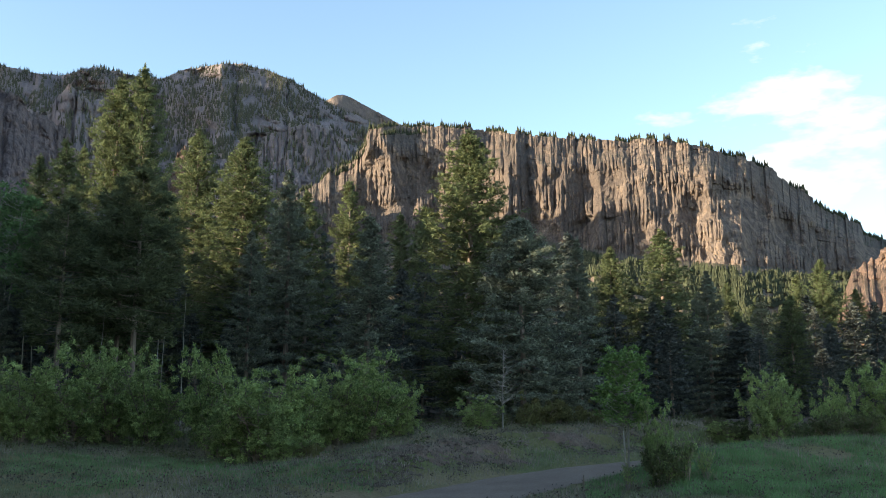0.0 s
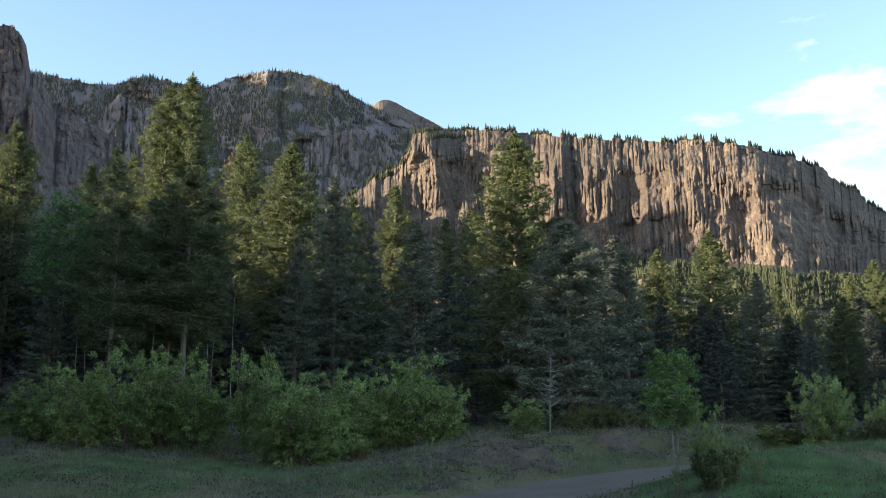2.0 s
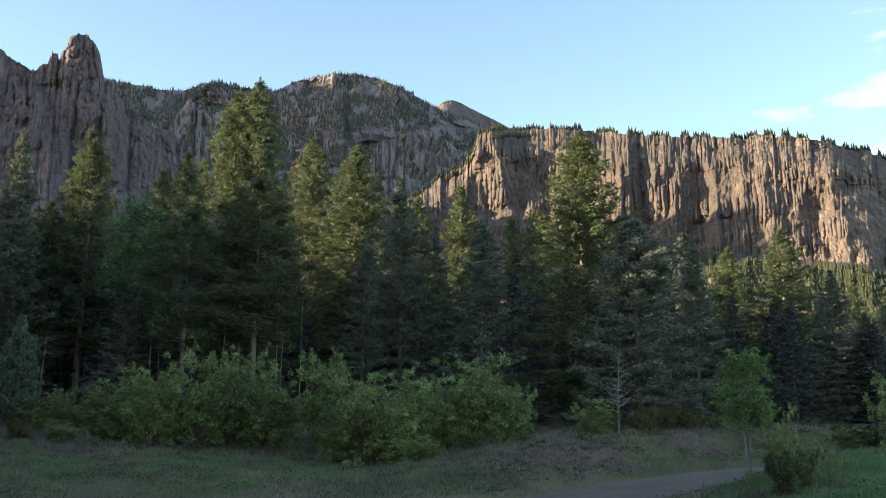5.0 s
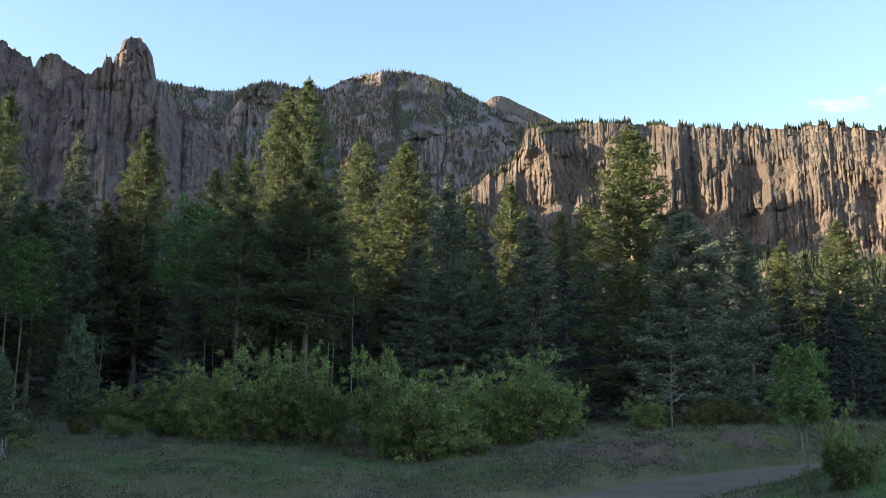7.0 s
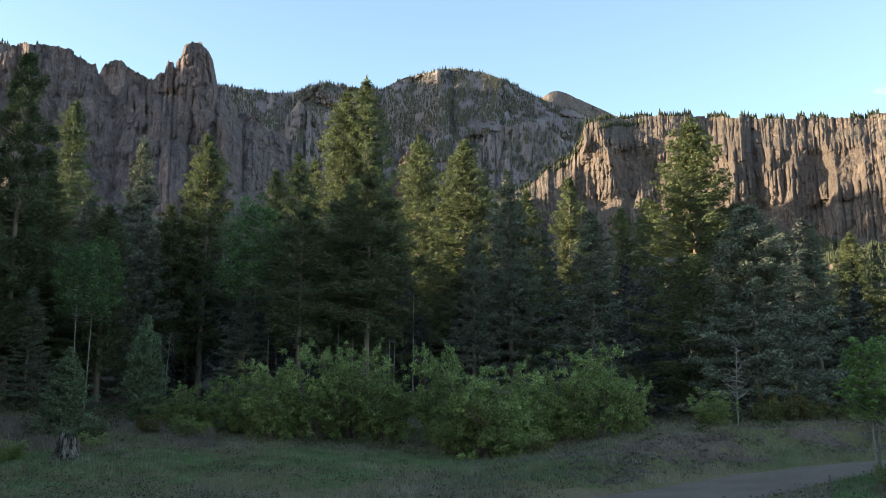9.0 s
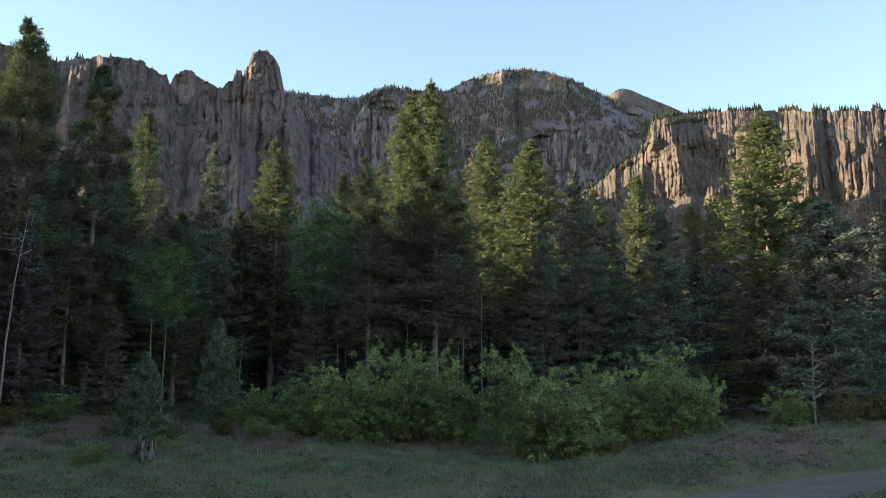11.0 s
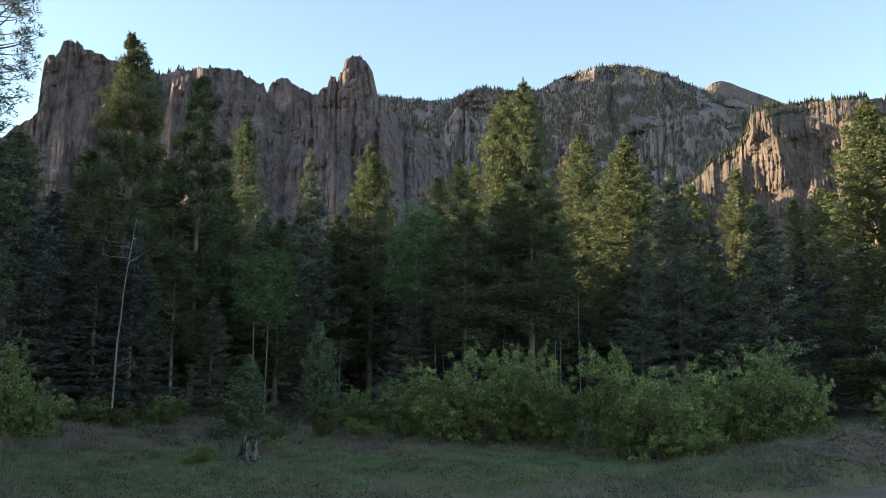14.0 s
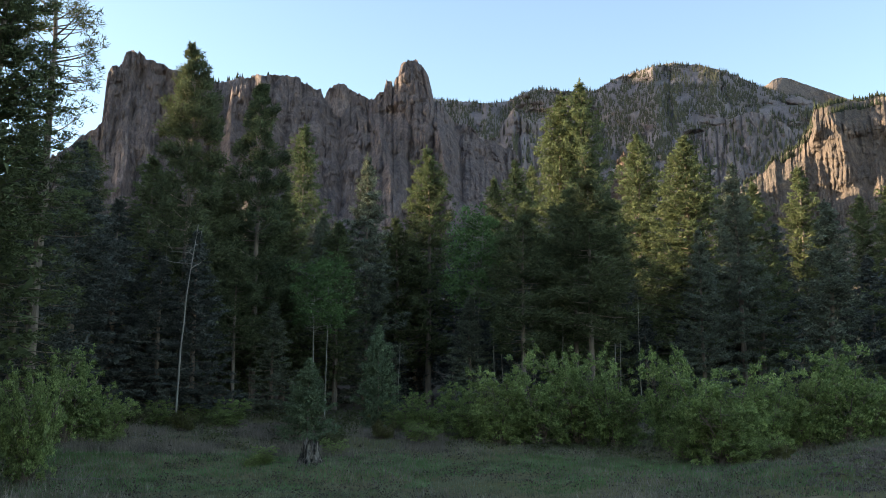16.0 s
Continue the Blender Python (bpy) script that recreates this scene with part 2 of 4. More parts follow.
ROAD_HALF = 2.15


def densify(line, n):
    """A Catmull-Rom curve through the points of line."""
    p = np.vstack([2 * line[0] - line[1], line, 2 * line[-1] - line[-2]])
    out = []
    for k in range(1, len(p) - 2):
        t = np.linspace(0, 1, n, endpoint=False)[:, None]
        a, b, c, d = p[k - 1:k + 3]
        out.append(0.5 * (2 * b + (c - a) * t + (2 * a - 5 * b + 4 * c - d) * t ** 2 + (3 * b - a - 3 * c + d) * t ** 3))
    return np.vstack(out + [line[-1:]])


ROAD = densify(ROAD_LINE, 12)
ROAD_DIR = np.gradient(ROAD, axis=0)
ROAD_DIR /= np.linalg.norm(ROAD_DIR, axis=1)[:, None]


def road_side(x, y):
    """Signed distance from the road's middle (plus: on its far, uphill side) and the nearest point's number."""
    x, y = np.asarray(x, float), np.asarray(y, float)
    best, side, idx = np.full(x.shape, 1e9), np.zeros(x.shape), np.zeros(x.shape, int)
    for k, ((px, py), (dx, dy)) in enumerate(zip(ROAD, ROAD_DIR)):
        ex, ey = x - px, y - py
        d = np.hypot(ex, ey)
        s = np.where(dx * ey - dy * ex >= 0, d, -d)
        near = d < best
        best, side, idx = np.where(near, d, best), np.where(near, s, side), np.where(near, k, idx)
    return side, idx


def slope_z(x, y):
    r, az = np.hypot(x, y), np.degrees(np.arctan2(-x, y))
    s = (0.10 + 0.001 * np.clip(az, -40, 60)) * smooth01(az, -120, -45) * (1 - smooth01(az, 75, 130))
    up = np.logaddexp(0, (np.minimum(r, 240.0) - 31) / 2.0) * 2.0
    return s * up


ROAD_Z = slope_z(ROAD[:, 0], ROAD[:, 1])


def ground_z(x, y, rough=True):
    x, y = np.asarray(x, float), np.asarray(y, float)
    z = slope_z(x, y)
    r = np.hypot(x, y)
    d, k = road_side(x, y)
    near = (r < 75) & (r > 12)
    bank = 0.80 * smooth01(d, ROAD_HALF + 0.5, ROAD_HALF + 3.2) * (1 - smooth01(d, 9, 22)) * smooth01(x, -9, 1)
    verge = 0.80 * smooth01(-d, ROAD_HALF, ROAD_HALF + 1.6) * (1 - smooth01(-d, 4.0, 12)) * smooth01(x, 4.5, 9.0)
    z = z + np.where(near, bank + verge, 0)
    if rough:
        z = z + (fbm(x * 0.25, y * 0.25, 5, 4) - 0.5) * 0.45 * smooth01(r, 20, 34) * smooth01(np.abs(d), ROAD_HALF, ROAD_HALF + 2.5)
    slip = smooth01(d, ROAD_HALF + 0.8, ROAD_HALF + 2.0) * (1 - smooth01(d, 6.5, 9)) * smooth01(x, -9, 1)
    if rough:
        z = z + np.where(near, slip, 0) * ((fbm(x * 1.1, y * 1.1, 15, 4, 0.6) - 0.5) * 0.75 - 0.25 * smooth01(billow(x * 0.5, y * 0.5, 25, 2), 0.0, 0.5))
    flat = 1 - smooth01(np.abs(d), ROAD_HALF - 0.2, ROAD_HALF + 0.8)
    z = np.where(near, z * (1 - flat) + (ROAD_Z[k] - 0.10) * flat, z)
    return z


def gz(az, r):
    p = polar(az, r)
    return float(ground_z(p.x, p.y))


def build_ground():
    az = np.concatenate([np.linspace(-180, -34, 60, endpoint=False), np.linspace(-34, 60, 320, endpoint=False), np.linspace(60, 180, 50)])
    r = np.concatenate([[0.0, 3, 8, 14, 20], np.linspace(24, 70, 150), np.geomspace(72, 4700, 60)])
    A, R = np.meshgrid(np.radians(az), r, indexing="ij")
    X, Y = -R * np.sin(A), R * np.cos(A)
    v = np.stack([X, Y, ground_z(X, Y)], -1).reshape(-1, 3)
    f = grid_faces(len(az), len(r))[:, ::-1]
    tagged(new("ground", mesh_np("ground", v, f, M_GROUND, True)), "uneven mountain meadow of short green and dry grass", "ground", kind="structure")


def build_road():
    across = np.linspace(-ROAD_HALF, ROAD_HALF, 9)
    nrm = np.stack([-ROAD_DIR[:, 1], ROAD_DIR[:, 0]], 1)
    edge = 1 + (fbm(np.arange(len(ROAD)) * 0.6, 0, 3, 3)[:, None] - 0.5) * 0.22
    P = ROAD[:, None, :] + nrm[:, None, :] * (across[None, :, None] * edge[:, :, None])
    crown = 0.07 * (1 - (across / ROAD_HALF) ** 2) - 0.025 * np.exp(-((np.abs(across) - 0.9) / 0.35) ** 2)
    z = ROAD_Z[:, None] + crown[None] - 0.075
    v = np.concatenate([P, z[..., None]], -1).reshape(-1, 3)
    f = grid_faces(len(ROAD), len(across))
    tagged(new("road", mesh_np("road", v, f, M_ROAD, True)), "narrow grey-brown gravel road curving up through the meadow", "road", kind="structure")


build_ground()
build_road()


# ---- mountains ----
def crags(U, H, seed, layers, warp=14.0):
    """Depth of broken rock: rounded faces parted by winding cracks. layers: width, depth, height over width."""
    A = U + warp * 2 * (fbm(U / 75, H / 75, seed + 1, 3) - 0.5) + 2.5 * (fbm(U / 9, H / 9, seed + 2, 2) - 0.5)
    B = H + warp * 2 * (fbm(U / 85, H / 60, seed + 3, 3) - 0.5)
    d = 0.0
    for k, (w, deep, tall) in enumerate(layers):
        n = np.abs(2 * vnoise(A / w + 3.7 * k, B / (w * tall), seed + 11 * k) - 1)
        d = d + deep * (1 - (1 - n) ** 2.6)
    return d


def fins(U, H, S, seed, layers):
    """Buttresses that lean on one another: broad faces on one side, narrow ones on the other, each narrowing to its own top.
    layers: width, depth, key."""
    d = 0.0
    for w, deep, k in layers:
        q = U / w + 1.1 * fbm(U / (w * 2.0), H / (w * 5), seed + 1 + k, 3)
        cell, p = np.floor(q), q - np.floor(q)
        peak = 0.50 + 0.42 * cells(cell, 0 * cell, seed + k)
        side = np.where(p < peak, (peak - p) / peak, (p - peak) / (1 - peak))
        top_s = 0.40 + 0.85 * cells(cell, 1 + 0 * cell, seed + k)
        side = side + 0.16 * (fbm(U / (w * 0.25), H / (w * 0.4), seed + 2 + k, 4, 0.6) - 0.5)
        d = d + deep * (0.35 + 0.65 * cells(cell, 2 + 0 * cell, seed + k)) * np.clip(1.05 - np.clip(S / top_s, 0, 2) ** 2.6 - 0.95 * side, -0.12, 1)
    return d


def columns(U, H, seed, layers):
    """Upright rock columns with dark cracks between, broken off at uneven heights. layers: width, depth, key."""
    d = 0.0
    for w, deep, k in layers:
        some = 0.15 + 1.25 * smooth01(fbm(U / (w * 5), H / (w * 5), seed + 50 + k, 4), 0.36, 0.64)
        q = U / w + 1.5 * fbm(U / (w * 3), H / (w * 8), seed + 1 + k, 4)
        cell, p = np.floor(q), q - np.floor(q)
        high = np.floor(H / (w * 3.4) + 9 * cells(cell, 0 * cell, seed + 20 + k))
        d = d + deep * some * (np.sqrt(np.maximum(0, 1 - (2 * p - 1) ** 2)) + 0.9 * cells(cell, high, seed + 21 + k))
    return d


def massif(name, label, mat, sky_pts, foot, r_foot, r_rim, n, m, seed, jag, r_base, big=(), posts=(), rough=(), warp=14.0, lean=1.0, cap=0.0, bends=(), terrace=0.0, blocks=9.0, slant=0.0):
    """A rock mountain. sky_pts: (azimuth, elevation) of its crest; foot: elevation where the talus meets the rock;
    big, posts, rough: the layers of its fins, columns and crags; bends: (azimuth, metres, sign) where its face turns away; slant: metres a degree by which it draws back.
    Returns its points (n, m, 3)."""
    pts = np.array(sorted(sky_pts))
    az = np.linspace(pts[0, 0], pts[-1, 0], n)
    u = np.radians(az) * r_rim
    line = np.interp(az, pts[:, 0], pts[:, 1])
    fall = np.abs(np.gradient(line, az))
    # broken blocks along the crest, rougher where it falls steeply
    step = cells(np.floor(u / blocks + 2 * vnoise(u / (blocks * 3), 0 * u, seed + 14)), 0 * u, seed + 15) - 0.5
    small = cells(np.floor(u / (blocks * 0.35) + vnoise(u / blocks, 0 * u, seed + 16)), 0 * u, seed + 17) - 0.5
    top = line + (fbm(u / (blocks * 2), 0 * u, seed + 3, 5, 0.65) - 0.5) * 2.2 * jag + (step + 0.6 * small) * jag * (0.9 + 1.6 * np.minimum(fall, 1.5))
    foot_el = np.interp(az, *zip(*sorted(foot))) if isinstance(foot, (list, tuple)) else np.full(n, float(foot))
    foot_el = np.minimum(foot_el, top - 0.8)
    m1 = m - 6 - m // 6
    s = np.linspace(0, 1, m1)
    EL = foot_el[:, None] + (top - foot_el)[:, None] * s[None]
    base = r_foot + (r_rim - r_foot) * (s ** lean)[None] + 0 * EL
    brow = 0.76 + 0.30 * (fbm(u / 60, 0 * u, seed + 60, 4) - 0.5)[:, None]
    base = base + cap * np.clip((s[None] - brow) / 0.24, 0, 1.2)
    base = base + slant * (az - az[0])[:, None]
    for at, deep, sign in bends:
        base = base + deep * np.maximum(0, sign * (az - at))[:, None] ** 1.4
    H = base * np.tan(np.radians(EL))
    U = u[:, None] + 0 * EL
    S = s[None] + 0 * EL
    d = 0 * EL
    if big:
        d = d + fins(U, H, S, seed + 100, big)
    if posts:
        d = d + columns(U, H, seed + 300, posts)
    if rough:
        d = d + crags(U, H, seed + 500, rough, warp)
    if terrace:
        q = H / 38 + 1.8 * fbm(U / 70, H / 150, seed + 5, 4)
        d = d - terrace * (np.floor(q) + smooth01(q - np.floor(q), 0.72, 1.0) - q)
    R = base - d
    Z = EYE + R * np.tan(np.radians(EL))
    # back over the crest
    kb = np.linspace(0.15, 1, 6)
    Rb = R[:, -1:] + kb[None] ** 1.5 * r_rim * 0.22
    Zb = Z[:, -1:] - kb[None] ** 2 * r_rim * 0.06 - kb[None] * 3
    # talus below the rock
    mt = m // 6
    kt = np.linspace(1, 1 / mt, mt)
    Rt = R[:, :1] + (r_base - R[:, :1]) * kt[None]
    Zt = Z[:, :1] + (8.0 - Z[:, :1]) * kt[None] ** 0.9
    Zt = Zt + (fbm(u[:, None] / 40, Rt / 40, seed + 7, 4) - 0.5) * 26 * np.minimum(1, 4 * kt * (1.02 - kt))[None]
    R, Z = np.hstack([Rt, R, Rb]), np.hstack([Zt, Z, Zb])
    A = np.radians(az)[:, None]
    P = np.stack([-R * np.sin(A), R * np.cos(A), Z], -1)
    tagged(new(name, mesh_np(name, P.reshape(-1, 3), grid_faces(*R.shape)[:, ::-1], mat, False)), label, "mountain", kind="structure")
    return P, (len(kt), m1)


MESA, mesa_rows = massif(
    "mesa_cliff", "brown columnar rock cliff with a flat tree-lined rim", M_ROCK,
    [(-28, 9.9), (-24.5, 11.0), (-22.6, 12.1), (-21.3, 13.3), (-19.6, 14.65), (-18.1, 15.65), (-15.6, 16.75), (-13.5, 17.15), (-11.4, 17.4),
     (-8.8, 17.6), (-5, 18.05), (-1.6, 18.4), (2.6, 18.65), (3.6, 18.6), (4.5, 18.4), (4.8, 17.4), (5.4, 16.5), (6.5, 15.9), (8.0, 14.9), (9.5, 14.1), (13, 11.8)],
    [(-28, 9.0), (-21.3, 9.4), (-13.7, 10.4), (-8.6, 11.3), (-3.9, 12.2), (2.5, 12.2), (6, 10.5), (13, 8.5)],
    930, 1000, 1150, 150, 11, 0.19, 420, [(110, 34, 0), (58, 28, 40), (27, 15, 80)], [(8.5, 5.0, 0), (4.0, 2.8, 40)],
    [(60, 10, 1.6), (27, 5.5, 2.2), (12, 3.2, 2.4), (5.5, 2.4, 2.0), (2.6, 1.2, 1.4)], cap=60.0, bends=[(-14.5, 10.0, -1), (1.0, -9.0, 1)], blocks=11.0, slant=7.0)
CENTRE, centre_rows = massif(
    "forested_mountain", "grey forested mountain with rock bands and a rounded summit", M_FARHAZE,
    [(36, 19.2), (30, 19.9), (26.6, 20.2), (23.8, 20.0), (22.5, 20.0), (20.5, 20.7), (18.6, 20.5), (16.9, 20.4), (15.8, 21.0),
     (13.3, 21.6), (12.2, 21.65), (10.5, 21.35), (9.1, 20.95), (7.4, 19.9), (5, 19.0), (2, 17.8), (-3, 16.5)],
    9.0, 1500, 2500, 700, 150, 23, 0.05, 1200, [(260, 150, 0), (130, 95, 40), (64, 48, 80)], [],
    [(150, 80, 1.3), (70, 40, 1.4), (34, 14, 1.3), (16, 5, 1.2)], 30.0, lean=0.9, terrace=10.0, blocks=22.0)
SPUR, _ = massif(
    "rock_spur", "grey rock spur below the mountain's crest", M_FARHAZE,
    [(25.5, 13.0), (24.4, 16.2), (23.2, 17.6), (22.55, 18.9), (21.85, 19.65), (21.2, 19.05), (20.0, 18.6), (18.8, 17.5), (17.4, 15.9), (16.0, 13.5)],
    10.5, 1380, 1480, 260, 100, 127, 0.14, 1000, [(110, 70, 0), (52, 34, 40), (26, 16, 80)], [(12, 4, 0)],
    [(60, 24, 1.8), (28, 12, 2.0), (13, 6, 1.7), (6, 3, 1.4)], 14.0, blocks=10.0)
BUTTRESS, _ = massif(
    "rock_buttress", "pale grey cliff on the mountain's flank", M_FARHAZE,
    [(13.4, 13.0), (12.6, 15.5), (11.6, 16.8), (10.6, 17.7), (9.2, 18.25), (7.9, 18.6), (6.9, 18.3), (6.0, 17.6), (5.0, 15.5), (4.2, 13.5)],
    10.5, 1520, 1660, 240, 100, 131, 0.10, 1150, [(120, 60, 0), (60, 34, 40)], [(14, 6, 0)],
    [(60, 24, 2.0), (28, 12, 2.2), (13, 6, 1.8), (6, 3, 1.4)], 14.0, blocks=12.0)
massif(
    "bare_peak", "distant bare brown peak behind the ridge", M_KNOB,
    [(9, 18.6), (7.4, 19.7), (6.5, 20.2), (6.1, 20.25), (5.6, 20.1), (4.9, 19.75), (3.2, 18.95), (1, 17.8)],
    15.0, 3500, 3900, 220, 70, 31, 0.015, 3200, [(420, 150, 0)], [], [(160, 40, 1.4), (70, 18, 1.4), (30, 8, 1.2)], 30.0)
massif(
    "rock_spires", "dark grey volcanic spires and ribs of bare rock", M_GREY,
    [(39.5, 17), (38.9, 20.3), (37.4, 21.2), (35.9, 21.4), (34.9, 21.1), (34.06, 20.6), (33.6, 20.75), (33.17, 19.7), (32.4, 18.9), (31.9, 19.7), (31.55, 20.25), (31.2, 20.4), (30.6, 20.1), (30.2, 20.45), (29.75, 20.5), (29.6, 21.05), (29.4, 21.1), (29.2, 20.85),
     (28.9, 21.4), (28.75, 22.1), (28.3, 22.35), (27.9, 22.4), (27.5, 22.15), (27.04, 21.5), (26.9, 21.0), (26.7, 20.2), (26.1, 19.7), (25.5, 18.95), (24.6, 18.75), (23.6, 17.8), (22.9, 17.85), (21.9, 17.1), (21.0, 15.5), (20, 12.5)],
    9.5, 800, 930, 620, 170, 41, 0.11, 420, [(78, 44, 0), (40, 24, 40), (19, 10, 80)], [(7.5, 1.6, 0)],
    [(48, 17, 1.9), (24, 9, 2.4), (12, 5.4, 2.4), (6, 3.6, 2.0), (3, 2.0, 1.7)], 8.0, terrace=3.5, blocks=8.0)
BLOCK, block_rows = massif(
    "rock_tower", "tall sheer grey rock tower with a jagged top", M_GREY,
    [(54, 13), (49, 15.3), (47.1, 17.0), (46.15, 17.8), (46.05, 20.4), (45.8, 20.9), (45.45, 20.95), (45.1, 21.7), (44.7, 21.95), (43.9, 21.5), (43, 21.35), (42, 21.1), (40, 20.7),
     (38, 21.0), (36, 21.1), (34, 20.4), (33, 19), (31, 17)],
    11.0, 955, 1000, 520, 150, 53, 0.12, 560, [(85, 34, 0), (42, 20, 40), (20, 9, 80)], [(10, 3.2, 0), (5, 1.6, 40)],
    [(50, 11, 2.4), (25, 6, 3.2), (12, 4.0, 3.2), (6, 2.8, 2.6), (3, 1.5, 2.0)], 7.0, terrace=2.0, blocks=8.0)
massif(
    "rock_pinnacle", "pale grey rock pinnacle behind the spires", M_GREY,
    [(34.5, 18.5), (33.35, 20.3), (33.07, 20.8), (32.58, 21.1), (31.9, 20.75), (31.6, 20.6), (30.69, 20.0), (29.3, 18)],
    14.0, 1700, 1800, 160, 80, 61, 0.10, 1400, [(70, 30, 0)], [(16, 5, 0)], [(50, 16, 1.8), (24, 8, 2.0), (11, 4, 1.6)], blocks=12.0)
massif(
    "red_outcrop", "reddish weathered rock outcrop below the cliff", M_RED,
    [(-33, 11.2), (-27, 10.7), (-24.9, 10.3), (-23.6, 9.7), (-22.9, 9.3), (-22.5, 8.2), (-21.8, 6)],
    5.0, 600, 720, 360, 90, 71, 0.20, 420, [(60, 14, 0)], [], [(34, 20, 0.8), (16, 11, 0.9), (8, 6, 0.9), (4, 3, 0.9)], 9.0, lean=1.5, terrace=5.0, blocks=6.0)
massif(
    "orange_outcrop", "small orange rock outcrop among the trees", M_RED,
    [(14.1, 13.6), (14.8, 15.9), (15.3, 16.9), (15.7, 16.4), (16.3, 14.2)],
    12.8, 1000, 1040, 110, 60, 83, 0.12, 700, [(30, 10, 0)], [], [(22, 8, 1.4), (10, 4, 1.3), (5, 2, 1.2)], 6.0, blocks=6.0)

# two ridges added beyond the view to keep the low sun off mountain and spires
SIDE_ROCK = [(100, 34, 1.5), (45, 16, 1.6), (20, 7, 1.4)]
massif("high_ridge", "unseen high ridge, added to shade the mountain", M_FARHAZE,
       [(52.3, 12), (53.5, 19.3), (55, 21.2), (58, 22.3), (66, 22.3), (70, 22), (74, 21.5), (77, 21), (84, 20), (86, 14), (87.5, 9)],
       8.0, 3300, 3650, 90, 40, 97, 0.08, 2900, [], [], SIDE_ROCK, 30.0)
massif("near_ridge", "unseen nearer ridge, added to shade the spires and spur", M_GREY,
       [(52.4, 12), (53.2, 21.5), (54.5, 23.2), (57, 23.2), (62, 22), (64.5, 18), (67, 15.5), (71, 15.5), (74, 17.5), (78, 18), (81, 15), (83, 11)],
       8.0, 1600, 1700, 120, 40, 103, 0.1, 1300, [], [], SIDE_ROCK)

# unseen valley flank, its crest set so its shadow covers meadow and lower trees
RIDGE_AWAY, RIDGE_TOP = 300.0, 74.2


def build_shade_ridge():
    mid = Vector((-12.0, 60.0, 0)) + Vector((to_sun.x, to_sun.y, 0)).normalized() * RIDGE_AWAY
    out = Vector((to_sun.x, to_sun.y, 0)).normalized()
    along = Vector((-out.y, out.x, 0))
    u = np.linspace(-160, 200, 100)
    w = np.linspace(-90, 260, 40)
    U, W = np.meshgrid(u, w, indexing="ij")
    h = RIDGE_TOP * np.where(W < 0, smooth01(W, -90, 0), 1 + 0.0012 * W) * smooth01(U, -160, -90) * (1 - smooth01(U, 130, 200))
    h = h + (fbm(U / 14, W / 22, 91, 4) - 0.5) * 6
    X, Y = mid.x + along.x * U + out.x * W, mid.y + along.y * U + out.y * W
    P = np.stack([X, Y, h - 3], -1).reshape(-1, 3)
    tagged(new("valley_flank", mesh_np("valley_flank", P, grid_faces(len(u), len(w)), M_GROUND, True)), "unseen valley flank that shades the meadow", "hill", kind="structure")


build_shade_ridge()


# ---- far woods ----
def far_tree_shape(rng, tiers=3):
    """A ragged little conifer: three tiers of spikes, height 1."""
    v, f = [], []
    for base, tip, rad in ((0.06, 0.5, 0.20), (0.3, 0.75, 0.15), (0.55, 1.0, 0.095)) if tiers == 3 else ((0.05, 0.65, 0.18), (0.4, 1.0, 0.11)) if tiers == 2 else ((0.04, 1.0, 0.20),):
        k = 6 if tiers == 3 else 5
        o = len(v)
        for i in range(k):
            a = 2 * math.pi * (i + rng.random() * 0.6) / k
            q = rad * rng.uniform(0.6, 1.2)
            v.append((q * math.cos(a), q * math.sin(a), base + rng.uniform(-0.06, 0.06)))
        v.append((0, 0, tip))
        f += [(o + i, o + (i + 1) % k, o + k) for i in range(k)]
    return np.array(v), np.array(f)


def scatter_woods(name, label, places, heights, seed, mat=M_WOODS, tiers=3, wide=1.0):
    rng = np.random.default_rng(seed)
    shapes = [far_tree_shape(rng, tiers) for _ in range(6)]
    V, F, o = [], [], 0
    for p, h in zip(places, heights):
        v, f = shapes[rng.integers(6)]
        a = rng.random() * 6.28
        c, s = math.cos(a), math.sin(a)
        w = h * wide * rng.uniform(0.75, 1.25)
        V.append(np.stack([(v[:, 0] * c - v[:, 1] * s) * w, (v[:, 0] * s + v[:, 1] * c) * w, v[:, 2] * h], 1) + p)
        F.append(f + o)
        o += len(v)
    tagged(new(name, mesh_np(name, np.vstack(V), np.vstack(F), mat)), label, "forest", kind="stuff")


def pick_sites(P, rows, count, seed, grow, steep=0.45):
    """Points of a massif that are not too steep, thinned by a patchy mask."""
    rng = np.random.default_rng(seed)
    j0, j1 = rows
    Q = P[:, j0:j1]
    n, m = Q.shape[:2]
    i, j = rng.integers(1, n - 1, count * 6), rng.integers(1, m - 1, count * 6)
    dx, dy = Q[i + 1, j] - Q[i - 1, j], Q[i, j + 1] - Q[i, j - 1]
    nn = np.cross(dx, dy)
    up = np.abs(nn[:, 2]) / (np.linalg.norm(nn, axis=1) + 1e-9)
    mask = fbm(i / n * grow, j / m * grow * 0.6, seed, 4)
    keep = (up > steep) & (mask > 0.42)
    sites = Q[i[keep], j[keep]][:count]
    return sites + rng.uniform(-0.5, 0.5, sites.shape)


def rim_sites(P, row, count, seed, gaps, back=0.0):
    rng = np.random.default_rng(seed)
    n = len(P)
    i = rng.integers(0, n, count * 3)
    keep = vnoise(i / n * gaps, 0 * i, seed) > 0.34
    i = i[keep][:count]
    p = P[i, row].copy()
    d = p[:, :2] / np.linalg.norm(p[:, :2], axis=1)[:, None]
    k = rng.uniform(0, back, len(i))
    p[:, :2] += d * k[:, None]
    p[:, 2] -= 1.0
    return p


